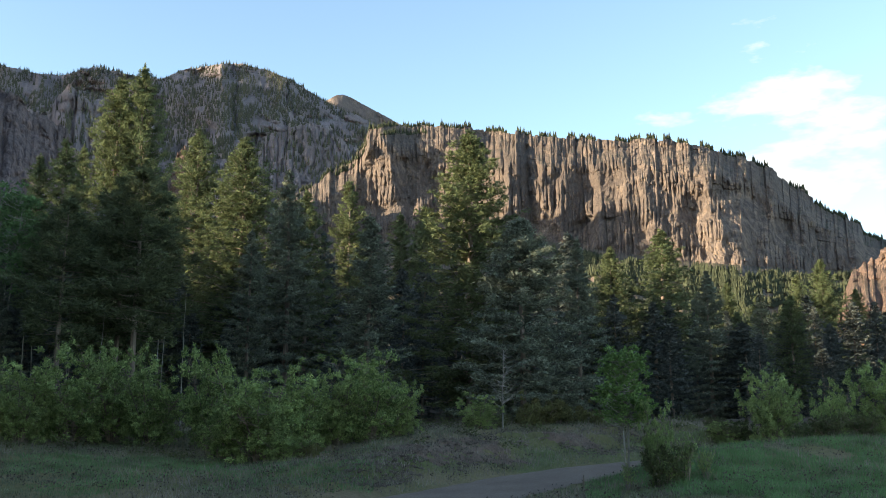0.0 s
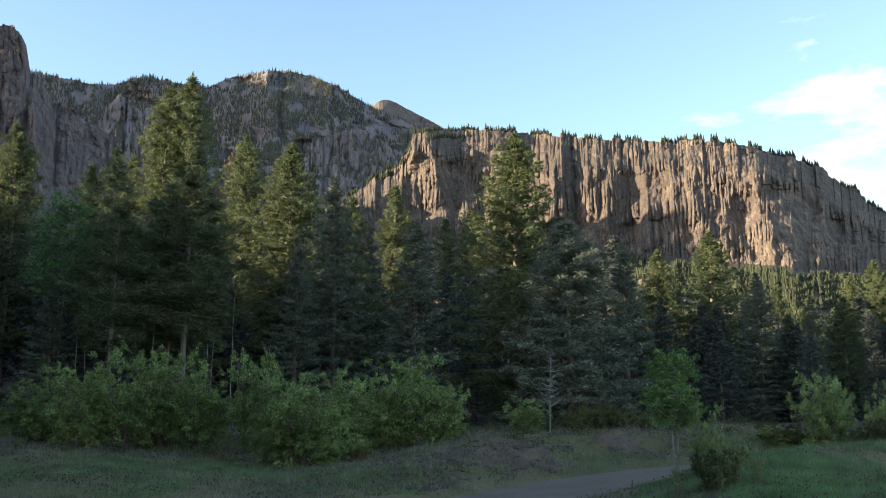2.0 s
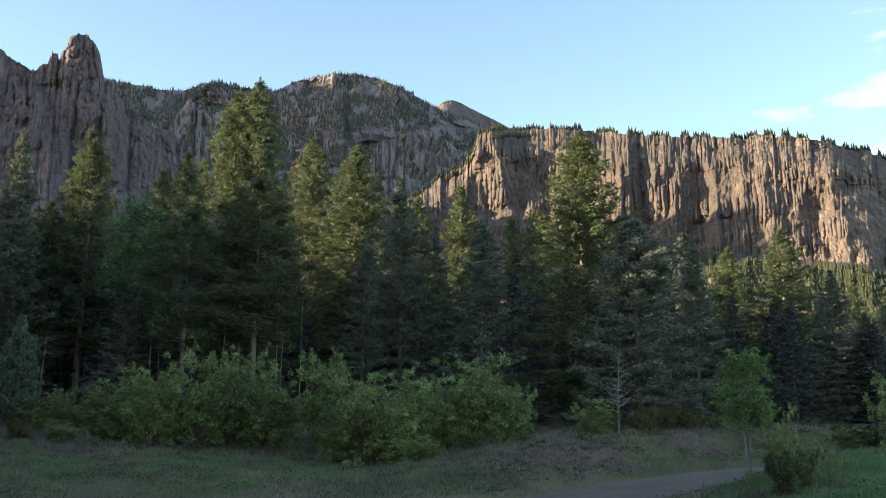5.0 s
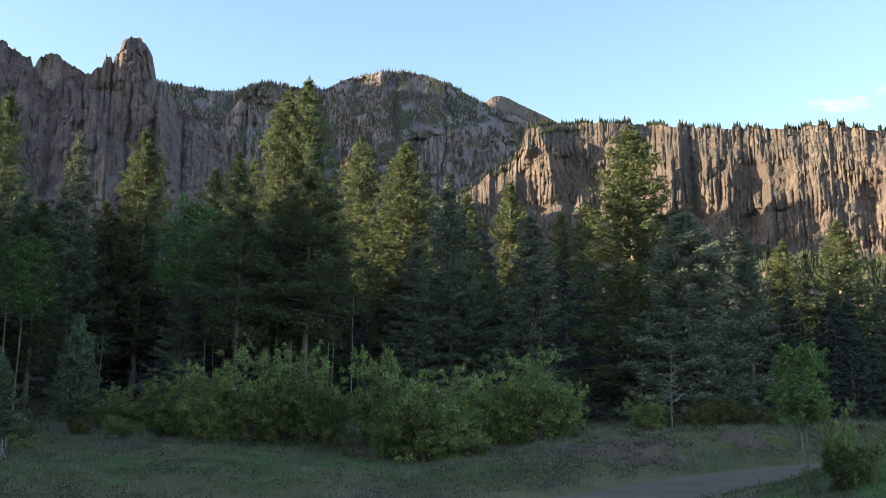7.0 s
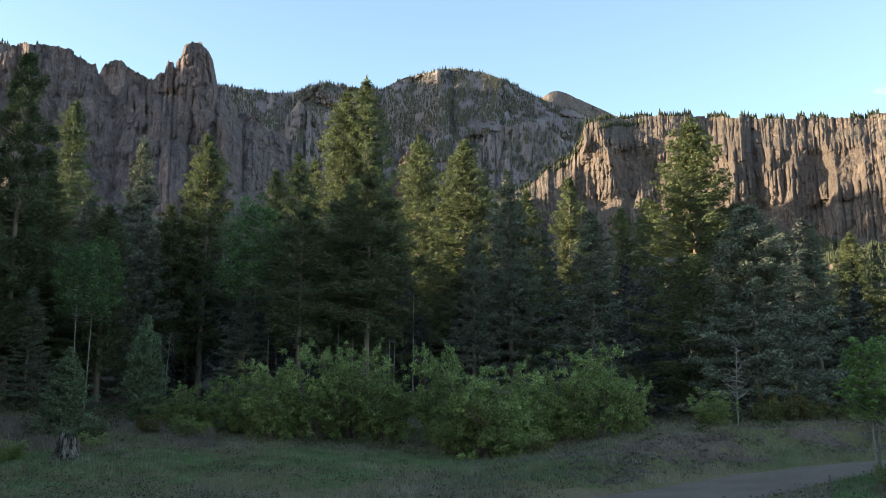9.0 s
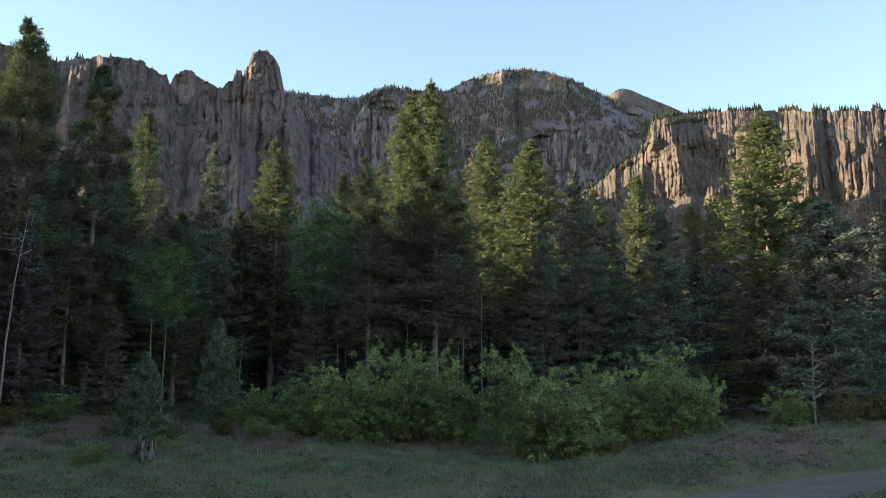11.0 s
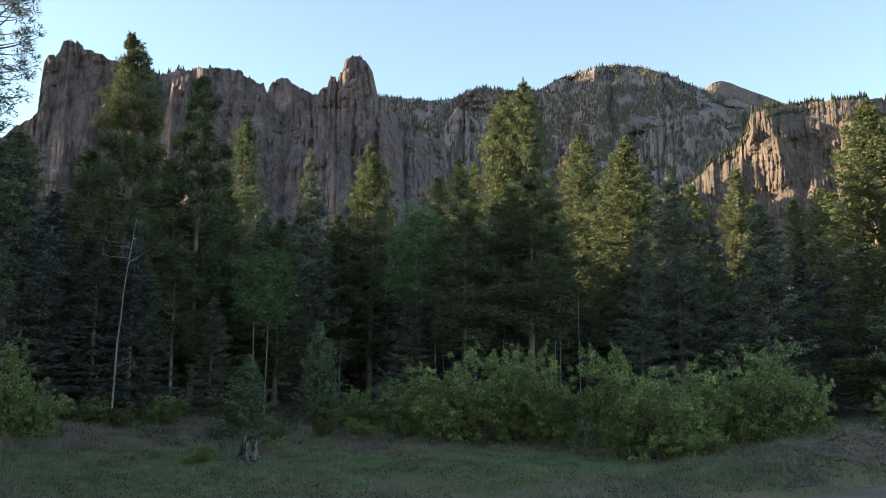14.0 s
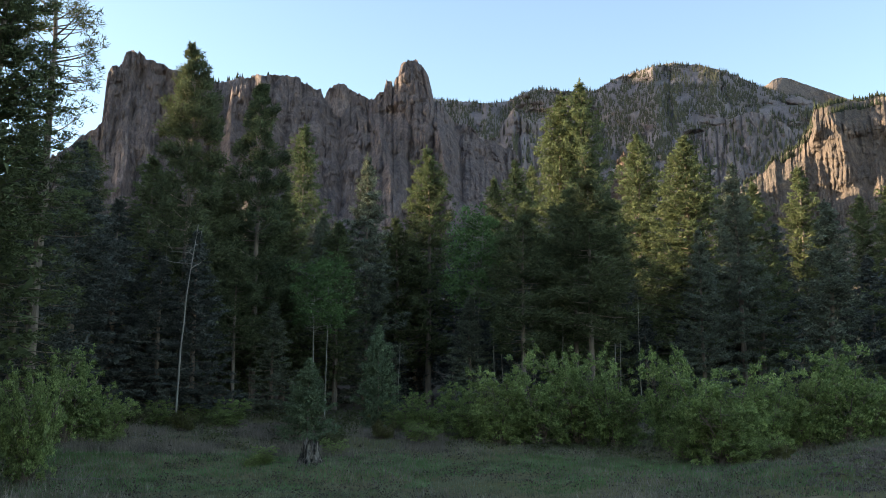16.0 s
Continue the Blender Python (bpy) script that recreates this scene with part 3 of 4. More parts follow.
_rng = np.random.default_rng(5)
top_row = sum(mesa_rows) - 1
s_rim = np.vstack([rim_sites(MESA, top_row, 3400, 7, 90, 30), rim_sites(MESA[800:1010], top_row, 260, 17, 12, 30), rim_sites(MESA[800:1010], top_row - 8, 120, 18, 12, 0)])
scatter_woods("rim_trees", "dark conifers along the cliff's rim", s_rim, _rng.uniform(4.5, 11, len(s_rim)), 1, M_WOODS, 3, 1.0)
s_tal = pick_sites(MESA[:680], (2, mesa_rows[0]), 16000, 8, 40, 0.2)
scatter_woods("talus_forest", "conifer forest on the slope below the cliff", s_tal, _rng.uniform(5, 9.5, len(s_tal)), 2, M_WOODS, 2, 1.75)
top_row = sum(centre_rows) - 1
s_rim = np.vstack([rim_sites(CENTRE, top_row, 2200, 9, 60, 70), rim_sites(SPUR, 90, 220, 91, 20, 20), rim_sites(BUTTRESS, 90, 260, 92, 20, 20), pick_sites(SPUR, (14, 90), 1500, 93, 30, 0.3), pick_sites(BUTTRESS, (14, 90), 1500, 94, 30, 0.3)])
s_mid = pick_sites(CENTRE, (centre_rows[0], sum(centre_rows)), 38000, 10, 42, 0.14)
scatter_woods("mountain_forest", "dense dark conifers on the mountain's ledges and crest", np.vstack([s_rim, s_mid]), _rng.uniform(7, 15, len(s_rim) + len(s_mid)), 3, M_HAZEWOODS, 1, 0.8)
top_row = sum(block_rows) - 1
s_rim = rim_sites(BLOCK[130:220], top_row, 70, 11, 20, 30)
scatter_woods("tower_trees", "dark conifers on top of the rock tower", s_rim, _rng.uniform(5, 10, len(s_rim)), 4)


# ---- trees ----
def tube(path, radii, sides=6):
    """A tapered tube along a path: verts, quads."""
    path, radii = np.asarray(path, float), np.asarray(radii, float)
    d = np.gradient(path, axis=0)
    d /= np.linalg.norm(d, axis=1)[:, None] + 1e-9
    ref = np.where(np.abs(d[:, 2:3]) > 0.9, np.array([[1.0, 0, 0]]), np.array([[0, 0, 1.0]]))
    a = np.cross(d, ref)
    a /= np.linalg.norm(a, axis=1)[:, None] + 1e-9
    b = np.cross(d, a)
    t = np.linspace(0, 2 * np.pi, sides, endpoint=False)
    ring = path[:, None] + radii[:, None, None] * (np.cos(t)[None, :, None] * a[:, None] + np.sin(t)[None, :, None] * b[:, None])
    n = len(path)
    f = [(i * sides + k, i * sides + (k + 1) % sides, (i + 1) * sides + (k + 1) % sides, (i + 1) * sides + k) for i in range(n - 1) for k in range(sides)]
    return ring.reshape(-1, 3), np.array(f)


class Soup:
    """Collects verts and faces of equal size."""

    def __init__(self):
        self.v, self.f, self.n = [], [], 0

    def add(self, v, f):
        self.v.append(v)
        self.f.append(f + self.n)
        self.n += len(v)

    def mesh(self, name, mat, smooth=False):
        return mesh_np(name, np.vstack(self.v), np.vstack(self.f), mat, smooth)


def blades(base, way, length, width, rng):
    """Slim triangles from base points along way: the needles' tufts. Arrays (n, 3), (n, 3), (n,), (n,)."""
    n = len(base)
    way = way / (np.linalg.norm(way, axis=1)[:, None] + 1e-9)
    side = np.cross(way, rng.normal(size=(n, 3)))
    side /= np.linalg.norm(side, axis=1)[:, None] + 1e-9
    w = side * width[:, None] * 0.5
    v = np.stack([base - w, base + w, base + way * length[:, None]], 1).reshape(-1, 3)
    return v, np.arange(3 * n).reshape(-1, 3)


def leaves(base, size, rng, up=0.4):
    """Small diamond leaves, two triangles each."""
    n = len(base)
    a = rng.normal(size=(n, 3))
    a[:, 2] *= 0.7
    a /= np.linalg.norm(a, axis=1)[:, None]
    b = np.cross(a, rng.normal(size=(n, 3)))
    b /= np.linalg.norm(b, axis=1)[:, None] + 1e-9
    L, W = size[:, None] * a, size[:, None] * b * 0.36
    v = np.stack([base, base + L * 0.5 + W, base + L, base + L * 0.5 - W], 1).reshape(-1, 3)
    return v, np.arange(4 * n).reshape(-1, 4)


def scales(c, r, flat, per, rng, length, slim, out=None, low=-0.35, lift=0.35, loose=0.30, along=1.1):
    """Small triangles that lie like scales on flattened domes: the needles or leaves of many clumps. c (n, 3), r (n,), out (n, 3)."""
    c, r = np.repeat(c, per, axis=0), np.repeat(r, per)[:, None]
    n = len(c)
    z, a = rng.uniform(low, 1, n), rng.uniform(0, 6.2832, n)
    q = np.sqrt(np.maximum(0, 1 - z * z))
    nrm = np.stack([q * np.cos(a), q * np.sin(a), z], 1)
    base = c + nrm * r * np.array([1, 1, flat]) * rng.uniform(0.55 - 0.6 * (loose - 0.3), 1.05 + 0.4 * (loose - 0.3), n)[:, None]
    face = nrm / np.array([1, 1, flat])
    face /= np.linalg.norm(face, axis=1)[:, None]
    face += rng.normal(size=(n, 3)) * loose
    way = rng.normal(size=(n, 3)) + nrm * np.array([1.1, 1.1, 0.5])
    if out is not None:
        way += np.repeat(out, per, axis=0) * along
    way -= face * (np.sum(way * face, 1) / np.sum(face * face, 1))[:, None]
    way /= np.linalg.norm(way, axis=1)[:, None] + 1e-9
    way += nrm * lift
    side = np.cross(way, face)
    side /= np.linalg.norm(side, axis=1)[:, None] + 1e-9
    ln = length * rng.uniform(0.6, 1.3, n)[:, None]
    w = side * ln * slim * 0.5
    base = base - way * ln * 0.4
    v = np.stack([base - w, base + w, base + way * ln], 1).reshape(-1, 3)
    return v, np.arange(3 * n).reshape(-1, 3)


def make_conifer(name, label, mat, seed, crown=0.06, radius=2.7, tufts=30000, tip=1.0, droop=0.15, gaps=0.25, tuft=0.18, dead=0, power=0.70, whorl=0.6, style="spruce", limbs=True, slim=0.45, more=0, group="", clump=0.27, hang=0.0, bare=0.0):
    """A conifer 20 m high at the origin: a trunk with limbs, and a crown of boughs that carry clumps of needles.
    style: spruce (flat layered sprays), fir (upswept, finer) or pine (round clumps at the ends of open limbs)."""
    rng = np.random.default_rng(seed)
    H = 20.0
    root = thing(name, label, "tree", group)
    wood, green = Soup(), Soup()
    zz = np.linspace(0, H, 14)
    sway = (fbm(zz / 6, 0 * zz, seed, 3) - 0.5) * 0.5
    path = np.stack([sway * (zz / H), sway[::-1] * (zz / H), zz], 1)
    wood.add(*tube(path, 0.24 * (1 - zz / H) ** 0.8 + 0.012, 8))
    z0 = H * crown
    z, boughs = z0, []
    lean = rng.uniform(0, 6.28)
    while z < H - 0.35:
        k = (z - z0) / (H - z0)
        reach = radius * (1 - math.exp(-power * (1 - k))) / (1 - math.exp(-power)) * min(1.0, 0.60 + 3.0 * k) + 0.05
        reach *= 0.90 + 0.20 * float(vnoise(z / 1.9, 0.0, seed + 5))
        lobe = rng.uniform(0, 6.28)
        for q in range(int(rng.integers(5, 8)) + more):
            if rng.random() < gaps * 0.5:
                continue
            a = lobe + q * (1.15 if not more else 0.88) + rng.uniform(-0.35, 0.35)
            L = reach * rng.uniform(0.62, 1.10) * (1.0 - gaps * 0.5 * rng.random()) * (1 - bare * max(0.0, math.cos(a - lean)))
            boughs.append((z + rng.uniform(-0.12, 0.12), a, max(L, 0.12), k))
        z += whorl * rng.uniform(0.7, 1.3) * (1.0 - 0.6 * k)
    C, Rr, Out = [], [], []
    for z, a, L, k in boughs:
        rise = (-0.28 + 0.80 * k ** 1.2) * tip + rng.uniform(-0.10, 0.10)
        out = np.array([math.cos(a), math.sin(a), 0.0])
        side = np.array([-out[1], out[0], 0.0])
        s = np.linspace(0, 1, 6)
        pz = z + L * (rise * s - droop * s * (1 - k) + 0.20 * s ** 3)
        cx = np.array([np.interp(z, zz, path[:, 0]), np.interp(z, zz, path[:, 1]), 0])
        bp = out[None] * (L * s)[:, None] + cx
        bp[:, 2] = pz
        if limbs:
            wood.add(*tube(bp[::2] if style != "pine" else bp, (0.010 + (0.028 if style != "pine" else 0.05) * (L / radius) * (1 - s))[::2 if style != "pine" else 1], 3))
        nb = 7 if style != "pine" else 0
        if nb:
            tb = rng.uniform(0.03, 0.5, nb)
            bb = cx + out[None] * (tb * L)[:, None]
            bb[:, 2] += np.interp(tb, s, pz)
            green.add(*blades(bb, out[None] * 0.6 + rng.normal(size=(nb, 3)) * 0.5, np.full(nb, 0.22 + 0.12 * L), np.full(nb, 0.12 + 0.05 * L), rng))
        if style == "pine":
            nc = max(2, int(L * 2.6))
            t = rng.uniform(0.55, 1.0, nc)
            lat = rng.normal(size=nc) * 0.17 * L
            lift = rng.uniform(0.0, 0.25, nc)
        else:
            nc = max(2, int(1.5 + L * (3.4 if style == "spruce" else 3.8)))
            t = rng.uniform(0.16, 1.0, nc) ** 0.62
            fan = (0.34 if style == "spruce" else 0.30) * L * (1.12 - t) + 0.06
            lat = rng.uniform(-1, 1, nc) * fan
            t = t - np.abs(lat) / L * 0.15
            lift = -np.abs(lat) * (0.35 * (1 - k)) + rng.normal(size=nc) * (0.04 if style == "spruce" else 0.09)
            lift -= hang * rng.random(nc) * (1 - k)
        c = cx + out[None] * (t * L)[:, None] + side[None] * lat[:, None]
        c[:, 2] += np.interp(t, s, pz) + lift
        C.append(c)
        Rr.append(clump * rng.uniform(0.6, 1.25, nc) * (0.45 + 0.55 * min(1.0, L / 1.6)))
        way = out[None] + side[None] * (np.sign(lat) * 0.5)[:, None] + np.array([0, 0, rise * 0.6 - (0.25 if style == "spruce" else -0.25)])
        Out.append(way)
    C, Rr, Out = np.vstack(C), np.concatenate(Rr), np.vstack(Out)
    per = max(3, int(round(tufts / len(C))))
    green.add(*scales(C, Rr, {"spruce": 0.80, "fir": 0.62, "pine": 0.85}[style], per, rng, tuft, slim, Out, -0.5 if style != "pine" else -0.8, 0.30 if style != "pine" else 0.75, 0.55 if style == "spruce" else 0.30, 0.4 if style == "spruce" else 1.1))
    # the leading shoot
    n = 46
    base = np.stack([rng.normal(size=n) * 0.02, rng.normal(size=n) * 0.02, H - rng.uniform(0, 1.0, n)], 1) + path[-1] * [1, 1, 0]
    green.add(*blades(base, rng.normal(size=(n, 3)) * 0.6 + [0, 0, 0.7], np.full(n, 0.20), np.full(n, 0.07), rng))
    for _ in range(dead):
        z, a, L = rng.uniform(0.04, crown + 0.08) * H, rng.uniform(0, 6.28), rng.uniform(0.5, 1.7)
        s = np.linspace(0, 1, 4)
        bp = np.stack([math.cos(a) * L * s, math.sin(a) * L * s, z + L * (-0.35 * s + 0.1 * s ** 2)], 1)
        wood.add(*tube(bp, 0.022 * (1.05 - s), 3))
    part("trunk", wood.mesh(name + "_trunk", M_BARK), root)
    part("crown", green.mesh(name + "_crown", mat), root)
    return root


def make_leafy(name, label, category, seed, height, spread, stems, bark, mat, count, size, low=0.08, group="", clumps=70, flat=0.75, trunk_r=0.05, tight=1.0, sprigs=0, off=0.02):
    """A broadleaf shrub or young tree: stems that fork into twigs, and leaf clumps on the twigs."""
    rng = np.random.default_rng(seed)
    root = thing(name, label, category, group)
    wood, green = Soup(), Soup()
    tips = []
    for k in range(stems):
        a = 2 * math.pi * (k + rng.random()) / stems
        lean = spread * (0.1 if stems <= 2 else rng.uniform(0.15, 0.75))
        top = height * (rng.uniform(0.8, 0.98) if stems <= 2 else rng.uniform(0.5, 0.97))
        s = np.linspace(0, 1, 7)
        wig = np.cumsum(rng.normal(size=(7, 2)) * 0.06, axis=0) * s[:, None]
        off = off if stems <= 2 else 0.12
        p = np.stack([math.cos(a) * (off + lean * s ** 1.3) + wig[:, 0], math.sin(a) * (off + lean * s ** 1.3) + wig[:, 1], top * s - 0.1 * (1 - s)], 1)
        r = trunk_r * rng.uniform(0.7, 1.2)
        wood.add(*tube(p, r * (1.05 - 0.85 * s), 5))
        forks = max(3, clumps // stems)
        for _ in range(forks):
            t = rng.uniform(max(low, 0.03), 1.0) ** (0.8 if low > 0.1 else 1.05)
            o = np.array([np.interp(t, s, p[:, c]) for c in range(3)])
            b = rng.uniform(0, 6.28)
            L = spread * rng.uniform(0.18, 0.62) * (1.15 - 0.6 * t)
            e = np.array([math.cos(b) * L, math.sin(b) * L, L * rng.uniform(0.05, 0.9)])
            q = np.linspace(0, 1, 4)[:, None]
            bp = o + e * q + np.array([0, 0, -0.12 * L]) * np.sin(q * 3.1)
            wood.add(*tube(bp, r * 0.35 * (1.1 - q[:, 0]), 3))
            tips.append((o + e, L))
            if L > spread * 0.4:
                tips.append((o + e * 0.6, L * 0.8))
    C = np.array([c for c, L in tips])
    rad = (0.16 + 0.085 * spread) * rng.uniform(0.55, 1.25, len(C)) * tight
    C[:, 2] = np.maximum(C[:, 2], rad * flat * 0.8)
    green.add(*scales(C, rad, flat, max(4, count // len(C)), rng, size * 1.25, 0.72, None, -0.8, 0.25, 0.85))
    # leafy shoots that stand out of the crown
    high = [c for c, L in tips if c[2] > height * 0.5]
    for _ in range(sprigs):
        c = high[rng.integers(len(high))]
        e = np.array([rng.normal() * 0.35, rng.normal() * 0.35, rng.uniform(0.25, 0.6)]) * spread * 0.28
        q = np.linspace(0, 1, 4)[:, None]
        wood.add(*tube(c + e * q, 0.008 * (1.1 - q[:, 0]), 3))
        tuft_c = c + e * rng.uniform(0.4, 1.05, 3)[:, None]
        green.add(*scales(tuft_c, np.full(3, 0.12), 0.8, 12, rng, size * 1.2, 0.72, None, -0.8, 0.3, 0.85))
    part("stem" if stems > 2 else "trunk", wood.mesh(name + "_wood", bark), root)
    part("crown", green.mesh(name + "_crown", mat), root)
    return root


SPRUCE = [make_conifer("blue_spruce", "dense blue-green spruce with tiers of drooping boughs", M_SPRUCE, 100 + k, crown=0.04, radius=4.2, tufts=38000, gaps=0.14 + 0.06 * k, tuft=0.19, slim=0.42, whorl=0.84, more=1, droop=0.22, power=0.9, dead=10, clump=0.34, group="spruces at the forest edge") for k in range(3)]
FIR = [make_conifer("fir_tree", "tall dark green fir with a pointed crown", M_FIR, 200 + k, crown=(0.10, 0.18, 0.22, 0.12)[k], radius=(4.4, 4.1, 4.3, 3.9)[k], power=2.0, tufts=44000, gaps=0.16 + 0.05 * k, tuft=0.16, slim=0.40, whorl=0.56, dead=24, tip=1.0, droop=0.08, style="fir", clump=0.27, hang=0.3, group="firs of the forest") for k in range(4)]
FULL_FIR = [make_conifer("fir_tree", "tall full yellow-green fir with a dense pointed crown", M_FIR, 250 + k, crown=0.10, radius=4.4, power=2.2, tufts=62000, gaps=0.10, tuft=0.165, slim=0.40, whorl=0.50, dead=16, tip=1.15, droop=0.04, style="fir", clump=0.27, hang=0.25, group="firs of the forest") for k in range(2)]
# spruces at the left edge, given the needles with shade in their colour
SHADED_SPRUCE = [make_conifer("spruce_tree", "dense spruce beside the meadow, its green darkened as by shade", M_SHADEWOODS, 150, crown=0.04, radius=4.3, tufts=38000, gaps=0.14, tuft=0.20, slim=0.42, whorl=0.78, more=1, droop=0.22, power=0.9, dead=10, clump=0.34, group="dark spruces beside the meadow")]
PINE = [make_conifer("pine_tree", "tall pine with open clumped yellow-green foliage", M_PINE, 300 + k, crown=0.14, radius=(3.0, 3.1)[k], tufts=50000, gaps=0.38, tuft=0.19, slim=0.36, dead=16, tip=0.6, droop=0.0, power=3.6, whorl=1.0, style="pine", clump=0.58, group="pines of the forest") for k in range(2)]

SMALL_PINE = [make_conifer("pine_tree", "pine with a bare grey-brown trunk at the forest edge", M_PINE, 320, crown=0.36, radius=4.6, tufts=26000, gaps=0.35, tuft=0.30, slim=0.28, dead=30, tip=0.5, droop=0.0, power=2.2, whorl=0.95, style="pine", clump=0.62, group="pines of the forest")]

WOODS = [make_conifer("forest_conifer", "conifer deep in the forest, its green darkened as by shade", M_SHADEWOODS, 350 + k, crown=0.08, radius=3.9, tufts=5200, gaps=0.15, tuft=0.42, limbs=False, dead=0, slim=0.5, whorl=0.9, power=1.1, clump=0.42, group="conifers behind the forest edge") for k in range(3)]
DEEP = [make_conifer("forest_conifer", "conifer deep in the forest, its green darkened as by shade", M_SHADEWOODS, 360, crown=0.05, radius=4.4, tufts=3000, gaps=0.1, tuft=0.62, limbs=False, dead=0, slim=0.55, whorl=1.1, power=1.1, clump=0.5, group="conifers behind the forest edge")]
YOUNG = [make_conifer("young_spruce", "small full young spruce in the meadow", M_YOUNG, 370 + k, crown=0.015, radius=8.0, tufts=20000, gaps=0.08, tuft=0.50, slim=0.42, whorl=1.25, power=0.5, tip=0.45, droop=-0.05, more=0, dead=0, clump=0.80, group="young spruces in the meadow") for k in range(2)]
OPEN_PINE = [make_conifer("pine_tree", "tall open pine with bare gaps between its boughs", M_PINE, 380, crown=0.24, radius=2.7, tufts=15000, gaps=0.55, tuft=0.13, slim=0.30, dead=14, tip=0.5, droop=0.10, power=3.4, whorl=0.66, style="pine", clump=0.30)]

BROAD_SPRUCE = [make_conifer("blue_spruce", "broad full blue-green spruce with low sweeping boughs", M_SPRUCE, 131, crown=0.025, radius=7.2, tufts=60000, gaps=0.10, tuft=0.27, slim=0.42, whorl=1.05, more=2, droop=0.26, power=1.3, dead=6, clump=0.50, group="spruces at the forest edge")]

used = set()


def plant(kinds, pick, az, r, height, width=1.0, turn=0.0, sink=0.12, ref=20.0):
    """Sets one of the made trees in its place: the first planting moves the tree itself, later ones copy it."""
    ob = kinds[pick % len(kinds)]
    p = polar(az, r)
    p.z = gz(az, r) - sink
    s = height / ref
    m = Matrix.LocRotScale(p, Euler((0, 0, turn)), (s * width, s * width, s))
    if ob in used:
        return copy_thing(ob, m @ Matrix.Diagonal((1 / ob.scale.x, 1 / ob.scale.y, 1 / ob.scale.z, 1)))
    used.add(ob)
    ob.matrix_basis = m
    return ob


def plant_to(kinds, pick, az, top_el, r, width=1.0, turn=0.0):
    h = EYE + r * math.tan(radians(top_el)) - gz(az, r)
    return plant(kinds, pick, az, r, h, width * 20.0 / h * (0.35 + 0.65 * h / 20.0), turn)


# azimuth, elevation of the top, distance, width
SPRUCES_AT = [
    (9.1, 16.0, 65, 1.0), (4.4, 13.55, 56, 1.1), (-7.9, 12.1, 64, 0.9), (-15.2, 9.9, 66, 0.95),
    (-18.1, 8.5, 76, 0.9), (30.7, 17.2, 66, 0.95),
     (33.3, 13.5, 66, 1.1), (11.3, 12.5, 60, 0.8), (24.6, 9.0, 55, 0.9), (-26.5, 8.2, 60, 1.0), (36.0, 8.5, 55, 0.9), (41.7, 7.5, 59, 0.9),
]
FIRS_AT = [
    (17.75, 21.2, 62, 0.86), (19.05, 20.5, 63, 0.90), (8.1, 14.8, 68, 0.9),
    (5.6, 15.5, 78, 1.0), (2.5, 13.6, 84, 0.85), (1.0, 14.0, 84, 0.85), (-12.8, 12.3, 76, 1.2),
    (-24.1, 7.1, 80, 0.9), (-16.7, 7.5, 82, 0.8), (-19.6, 8.3, 70, 0.9), (21.8, 16.8, 88, 0.85), (20.8, 16.5, 90, 0.8),
    (23.0, 15.8, 90, 0.8), (27.0, 17.6, 68, 0.95), (34.5, 18.7, 92, 0.9), (51.8, 28.0, 38, 1.2), (39.0, 14.8, 60, 1.1),
    (28.9, 13.5, 68, 1.0), (43.2, 16.4, 61, 1.1), (38.9, 16.2, 60, 1.15), (35.4, 14.8, 63, 1.05), (32.4, 13.2, 61, 1.0), (36.0, 13.0, 62, 1.2), (41.5, 14.0, 64, 1.1), (46.8, 17.0, 66, 1.0),
]
PINES_AT = [(37.1, 20.8, 58, 0.82), (41.2, 22.5, 55, 0.85)]
SMALL_PINES_AT = [(17.57, 15.5, 54, 1.0), (21.46, 13.5, 53, 0.9), (18.44, 15.0, 56, 0.8), (38.16, 11.0, 55, 0.8), (39.55, 11.5, 57, 0.8)]

_rt = random.Random(12)
for k, (az, el, r, w) in enumerate(SPRUCES_AT):
    plant_to(SPRUCE, k, az, el, r, w, _rt.uniform(0, 6.28))
for k, (az, el, r, w) in enumerate(FIRS_AT):
    plant_to(FIR, k, az, el, r, w, _rt.uniform(0, 6.28))
for k, (az, el, r, w) in enumerate(SMALL_PINES_AT):
    plant_to(SMALL_PINE, 0, az, el, r, w, _rt.uniform(0, 6.28))
for k, (az, el, r, w) in enumerate(PINES_AT):
    plant_to(PINE, k, az, el, r, w, _rt.uniform(0, 6.28))
for k, (az, el, r, w) in enumerate([(-1.6, 18.4, 60, 1.3), (11.8, 17.7, 72, 1.15), (14.5, 18.0, 80, 1.0), (-9.8, 11.4, 76, 0.9), (-16.27, 9.1, 95, 0.75), (-17.84, 8.25, 95, 0.7), (-20.04, 9.35, 94, 0.7), (-21.3, 10.1, 92, 0.9), (-23.0, 8.4, 94, 0.8)]):
    plant_to(FULL_FIR, k, az, el, r, w, 1.9 * k)
for k, (az, el, r, w) in enumerate([(44.8, 14.0, 55, 1.2), (47.0, 17.0, 51, 1.15), (50.0, 17.5, 47, 1.2), (42.6, 12.5, 60, 1.1), (42.3, 11.0, 52, 1.0), (40.4, 12.5, 52.5, 1.0)]):
    plant_to(SHADED_SPRUCE, 0, az, el, r, w, 1.4 * k)
plant_to(BROAD_SPRUCE, 0, -4.6, 13.4, 55, 1.0, 0.6)
plant_to(OPEN_PINE, 0, 49.0, 27.5, 41, 1.05, 0.7)
